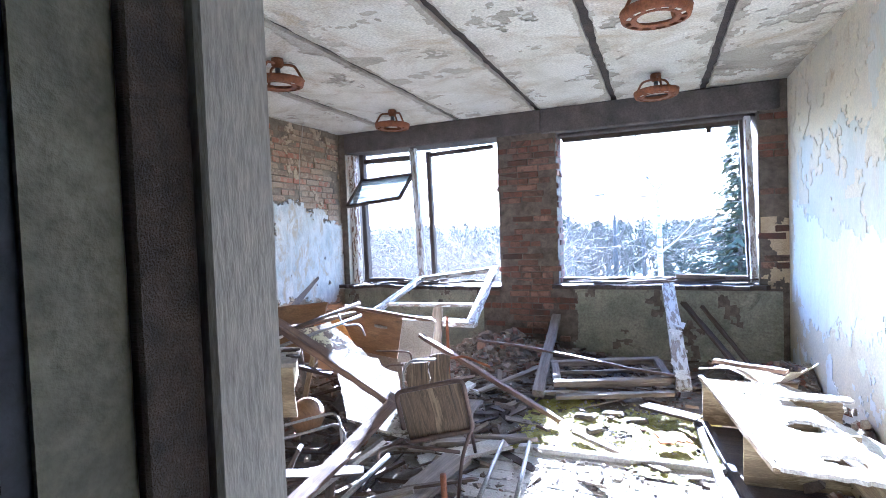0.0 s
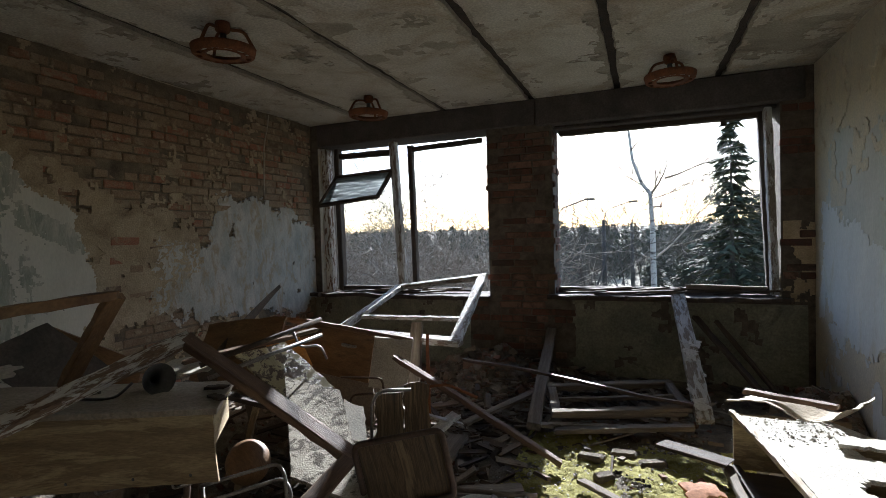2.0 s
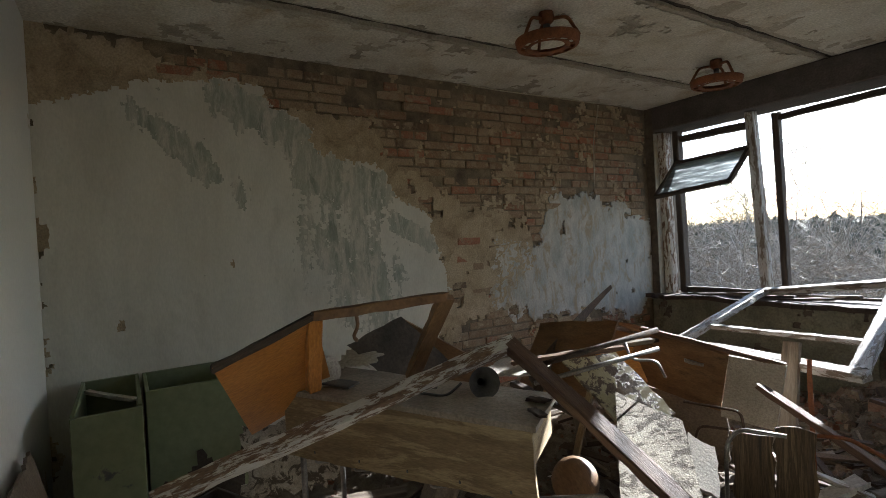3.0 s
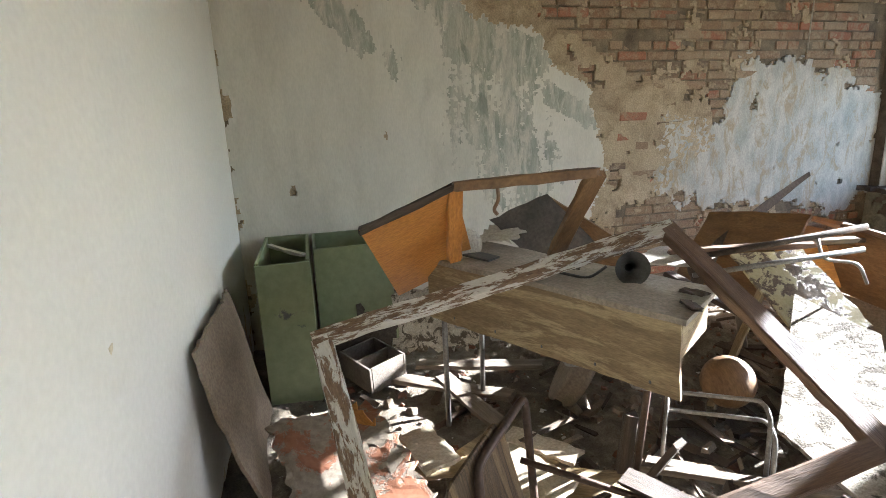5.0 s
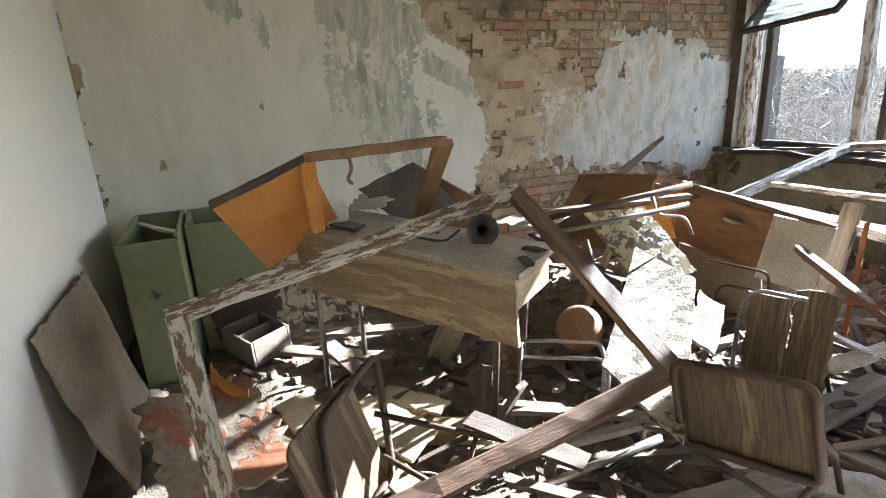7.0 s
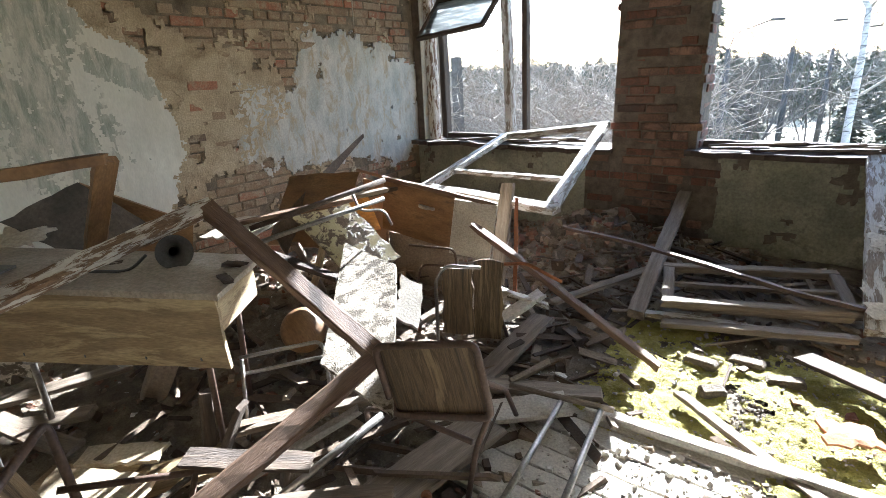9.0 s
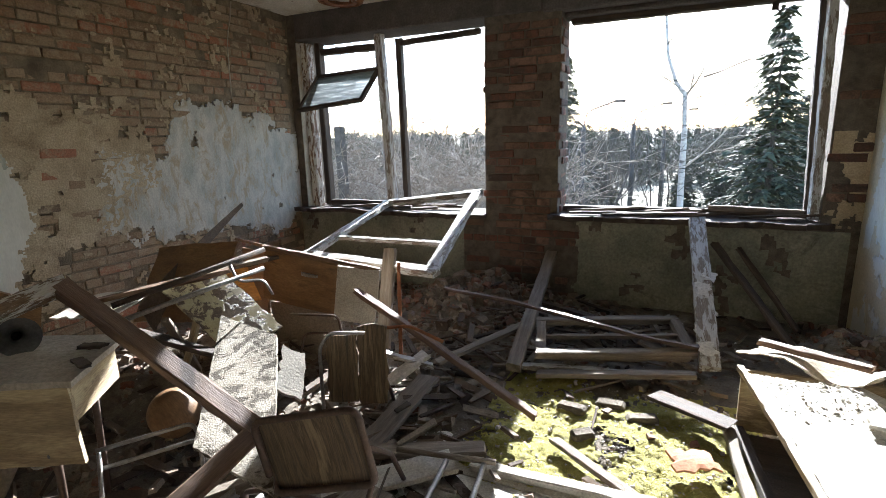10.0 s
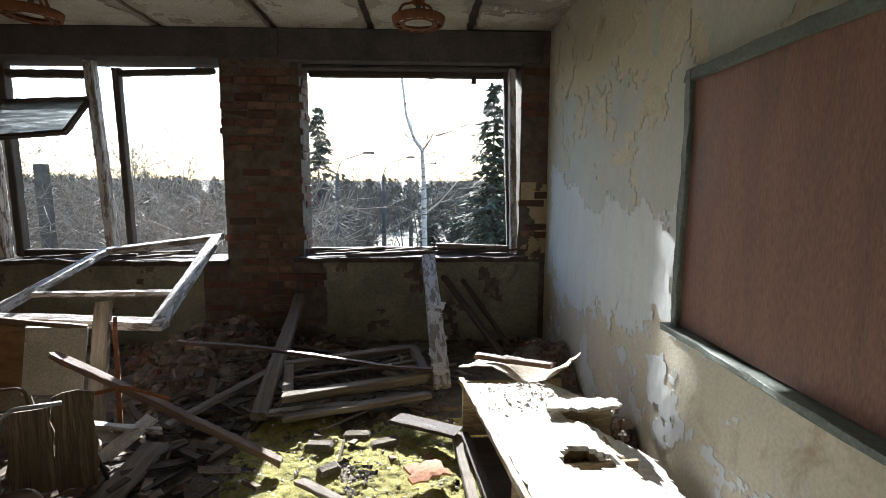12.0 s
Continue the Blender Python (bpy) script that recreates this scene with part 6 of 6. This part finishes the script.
me.from_pydata(v_, [], f_)
me.shade_smooth()
me.materials.append(BIRCHBARK)
tr = new("trunk", me)
tr.parent = bi
tr.matrix_basis = Matrix.Translation((-4.35, -10.0, -GZ))
v_, f_ = [], []
rnd = random.Random(5)
for a, d, l, q in (((4.17, 10, 2.5), (0.75, 0, 0.75), 0.9, 0.045), ((4.55, 10, 2.95), (1, 0.1, 0.3), 1.5, 0.034), ((4.19, 10, 2.4), (0.95, 0.1, 0.25), 1.0, 0.026), ((4.0, 10, 2.75), (-0.8, 0.2, 0.5), 0.9, 0.024), ((4.24, 10, 0.7), (0.75, 0.2, 0.65), 2.4, 0.034), ((4.23, 10, 1.2), (-0.7, 0, 0.7), 0.9, 0.022), ((3.68, 10, 3.8), (0.5, 0, 0.8), 1.0, 0.022)):
    grow(v_, f_, rnd, Vector(a), Vector(d).normalized(), l, q, 2, 0.4)
me = bpy.data.meshes.new("crown")
me.from_pydata(v_, [], f_)
me.materials.append(TWIG)
cr = new("crown", me)
cr.parent = bi
cr.matrix_basis = Matrix.Translation((-4.35, -10.0, -GZ))


def spruce(at, height, radius, seed, sprays=9, label="dark spruce with drooping boughs", group="spruces"):
    """Tapered trunk with whorls of boughs, each a spray of many needle tufts."""
    rnd = random.Random(seed)
    t = thing("spruce", at, label, "tree", group)
    v1, f1 = [], []
    stick(v1, f1, Vector((0, 0, -0.3)), Vector((0, 0, height * 0.97)), height * 0.016, 0.01, 8)
    v2, f2 = [], []
    z = height * 0.06
    while z < height * 0.985:
        f = 1 - z / height
        reach = radius * (f ** 0.8) * rnd.uniform(0.7, 1.12) + 0.06
        for k in range(max(4, int(sprays * (0.5 + 0.6 * f)))):
            if rnd.random() < 0.13:
                continue
            a = rnd.uniform(0, 2 * pi)
            l = reach * rnd.uniform(0.6, 1.1)
            tip = Vector((cos(a) * l, sin(a) * l, z - 0.18 * l + rnd.uniform(-0.1, 0.1)))
            root = Vector((0, 0, z))
            stick(v1, f1, root, tip, 0.012 + 0.006 * f, 0.004, 3)
            for q in range(int(8 + 20 * l / max(radius, 0.5))):
                s = rnd.uniform(0.18, 1.0)
                c = root.lerp(tip, s) + Vector((rnd.gauss(0, 0.06), rnd.gauss(0, 0.06), rnd.gauss(-0.03, 0.05)))
                u = Vector((cos(a + rnd.gauss(0, 0.7)), sin(a + rnd.gauss(0, 0.7)), rnd.gauss(-0.35, 0.25))) * rnd.uniform(0.16, 0.38)
                w = Vector((-u.y, u.x, rnd.gauss(0, 0.08))) * rnd.uniform(0.18, 0.35)
                n = len(v2)
                v2.extend((tuple(c - w), tuple(c + u * 0.6 - w * 0.5), tuple(c + u), tuple(c + w)))
                f2.append((n, n + 1, n + 2, n + 3))
        z += height * 0.022 + 0.05
    for nm, vv, ff, mt in (("trunk", v1, f1, BARK), ("crown", v2, f2, NEEDLES)):
        me = bpy.data.meshes.new(nm)
        me.from_pydata(vv, [], ff)
        me.materials.append(mt)
        o = new(nm, me)
        o.parent = t
    return t


spruce((7.25, 17.5, GZ), 10.2, 2.5, 1, 22, "tall dark spruce beside the empty window")
spruce((-1.25, 22.0, GZ), 9.7, 2.4, 2, 20)
spruce((9.3, 24.0, GZ), 7.5, 1.8, 3, 10)
spruce((-1.2, 30.0, GZ), 6.5, 1.6, 4, 9)
spruce((4.6, 36.0, GZ), 4.2, 1.6, 5, 12, "young spruce beside the lane")
spruce((6.6, 30.0, GZ), 4.4, 1.7, 6, 12, "young spruce beside the lane")
spruce((-0.6, 34.0, GZ), 4.6, 1.7, 7, 12, "young spruce beside the lane")
spruce((9.0, 20.5, GZ), 7.0, 2.0, 8, 14)
for k in range(6):
    spruce((-16 + 2.9 * k + rb.uniform(-1, 1), 26 + rb.uniform(-4, 8), GZ), rb.uniform(4.0, 6.0), 1.4, 20 + k, 8, "young spruce among brushwood")


# street lamps
def street_lamp(at, height, arm):
    s = thing("street_lamp", at, "grey street lamp with a curved arm", "street lamp", "street lamps")
    part("pole", lathe([(0.0, -0.3), (0.15, -0.3), (0.10, height), (0.0, height)], 10), CONCRETEPOLE, s, m=Matrix.Translation(at), smooth=True)
    tube_part("arm", [Vector(at) + Vector((0, 0, height - 0.05)), Vector(at) + Vector((0.15 * arm, 0, height + 0.55)), Vector(at) + Vector((1.35 * arm, 0, height + 0.95))], 0.03, CONCRETEPOLE, s, bendr=0.5)
    part("head", box(0.5, 0.2, 0.12, 0.03), CONCRETEPOLE, s, m=Matrix.Translation(Vector(at) + Vector((1.55 * arm, 0, height + 0.95))))
    return s


street_lamp((0.05, 20.0, GZ), 6.3, 1)
street_lamp((1.95, 24.0, GZ), 6.3, 1)
street_lamp((3.3, 30.0, GZ), 6.2, 1)


# woods beyond
def woods(name, y0, y1, x0, x1, count, hmin, hmax, seed, label):
    rnd = random.Random(seed)
    verts, faces = [], []
    for _ in range(count):
        x, y = rnd.uniform(x0, x1), rnd.uniform(y0, y1)
        g = GZ - 0.3 + 0.012 * max(0, math.hypot(x - 4, y) - 60)
        h = rnd.uniform(hmin, hmax)
        pine = rnd.random() < 0.6
        stick(verts, faces, Vector((x, y, g - 0.5)), Vector((x, y, g + h * 0.8)), 0.12, 0.04, 3)
        for q in range(70):
            s = rnd.random()
            z = g + h * (0.12 + 0.88 * s)
            r = h * (0.22 * (1 - s) ** 0.8 + 0.02) if pine else h * 0.2 * math.sqrt(max(0.02, s * (1.05 - s) * 3.2))
            a, rr = rnd.uniform(0, 2 * pi), r * math.sqrt(rnd.random())
            c = Vector((x + cos(a) * rr, y + sin(a) * rr, z))
            k = h * rnd.uniform(0.03, 0.075)
            n = len(verts)
            for _v in range(3):
                verts.append(tuple(c + Vector((rnd.gauss(0, k), rnd.gauss(0, k), rnd.gauss(0, k)))))
            faces.append((n, n + 1, n + 2))
    me = bpy.data.meshes.new(name)
    me.from_pydata(verts, [], faces)
    me.materials.append(WOODLAND)
    return tagged(new(name, me), label, "woods", kind="stuff")


woods("far_woods", 95, 150, -170, 150, 900, 4.8, 7.0, 1, "far belt of mixed woods")
woods("near_woods", 48, 90, -75, -1.5, 190, 3.8, 5.6, 2, "belt of young pines and birches")
woods("near_woods", 48, 90, 9.5, 75, 150, 3.8, 5.6, 3, "belt of young pines and birches")
woods("near_woods", 58, 92, -2, 10, 70, 3.8, 5.4, 4, "belt of young pines closing the lane")
woods("thicket", 27, 46, -30, -1.5, 130, 2.2, 4.2, 6, "thicket of young pines and saplings")
woods("thicket", 27, 46, 5.5, 26, 110, 2.2, 4.2, 7, "thicket of young pines and saplings")


# ---- bricks ----
def brick_mesh(name, l, h, t, seed, material):
    rnd = random.Random(seed)
    bm = box(l, t, h, 0.006)
    for v in bm.verts:
        v.co += Vector((rnd.uniform(-0.004, 0.004), rnd.uniform(-0.003, 0.003), rnd.uniform(-0.003, 0.003)))
    me = bpy.data.meshes.new(name)
    bm.to_mesh(me)
    bm.free()
    me.materials.append(material)
    return me


BR = {k: [brick_mesh("brick", l, 0.064, 0.05, 900 + k * 10 + s, BRICK) for s in range(4)] for k, l in ((0, 0.25), (1, 0.12))}
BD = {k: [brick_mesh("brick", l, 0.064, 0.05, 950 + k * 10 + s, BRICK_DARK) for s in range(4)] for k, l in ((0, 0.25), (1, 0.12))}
rnd = random.Random(8)


def lay(parent, meshes, u0, u1, v0, v1, place, turn, wanted, most):
    """Courses of bricks in English-like bond: the first most of them as parts, the rest joined."""
    spots = []
    rows = int((v1 - v0) / 0.077)
    for r in range(rows):
        header = r % 5 == 2
        step = 0.132 if header else 0.262
        u = u0 - rnd.uniform(0, step) if not header else u0 - 0.07 * (r % 2)
        if r % 2:
            u -= step / 2
        while u < u1:
            c = u + step / 2
            z = v0 + (r + 0.5) * 0.077
            if u > u0 - 0.035 and c + step / 2 < u1 + 0.035 and wanted(c, z):
                spots.append((c, z, 1 if header else 0))
            u += step
    order = sorted(spots, key=lambda s: place(s[0], s[1], 0)[1])
    near = set(order[:most])
    verts, faces = [], []
    for c, z, k in spots:
        p = place(c, z, rnd.gauss(0, 0.008) - (0.03 if rnd.random() < 0.06 else 0))
        m = Matrix.Translation(p) @ Euler((rnd.gauss(0, 0.012), rnd.gauss(0, 0.012), turn + rnd.gauss(0, 0.012))).to_matrix().to_4x4()
        data = meshes[k][rnd.randrange(4)]
        if (c, z, k) in near:
            ob = new("brick", data)
            ob.parent = parent
            ob.matrix_basis = m
        else:
            n = len(verts)
            verts.extend(tuple(m @ v.co) for v in data.vertices)
            faces.extend(tuple(n + i for i in f.vertices) for f in data.polygons)
    if verts:
        me = bpy.data.meshes.new("brickwork")
        me.from_pydata(verts, [], faces)
        me.materials.append(BRICK_ISLE)
        ob = new("brickwork", me)
        ob.parent = parent
        ob["kind"] = "stuff"


BRICK_ISLE = weathered("brick_clay_far", [(0.08, (0.12, 0.085, 0.058)), (0.28, (0.29, 0.195, 0.12)), (0.48, (0.37, 0.27, 0.17)), (0.66, (0.28, 0.19, 0.115)), (0.78, (0.36, 0.155, 0.09)), (0.95, (0.42, 0.19, 0.112))], 14, 90, 0.9, 0.7, pick="island", grime=(0.40, 0.32, 0.21), grime_at=(0.45, 0.64), grime_scale=9)


def bare_brick(y, z):
    if inside(P_POLY, y, z) and inside(P_POLY, y + 0.15, z) and inside(P_POLY, y - 0.15, z):
        return False
    if y < -3.0 and inside(R_POLY, y + 0.3, z + 0.15) and inside(R_POLY, y - 0.1, z):
        return False
    return True


lay(west, BR, -5.6, -0.02, 0.0, 2.99, lambda u, v, w: (-0.026 + w, u, v), pi / 2, bare_brick, 290)
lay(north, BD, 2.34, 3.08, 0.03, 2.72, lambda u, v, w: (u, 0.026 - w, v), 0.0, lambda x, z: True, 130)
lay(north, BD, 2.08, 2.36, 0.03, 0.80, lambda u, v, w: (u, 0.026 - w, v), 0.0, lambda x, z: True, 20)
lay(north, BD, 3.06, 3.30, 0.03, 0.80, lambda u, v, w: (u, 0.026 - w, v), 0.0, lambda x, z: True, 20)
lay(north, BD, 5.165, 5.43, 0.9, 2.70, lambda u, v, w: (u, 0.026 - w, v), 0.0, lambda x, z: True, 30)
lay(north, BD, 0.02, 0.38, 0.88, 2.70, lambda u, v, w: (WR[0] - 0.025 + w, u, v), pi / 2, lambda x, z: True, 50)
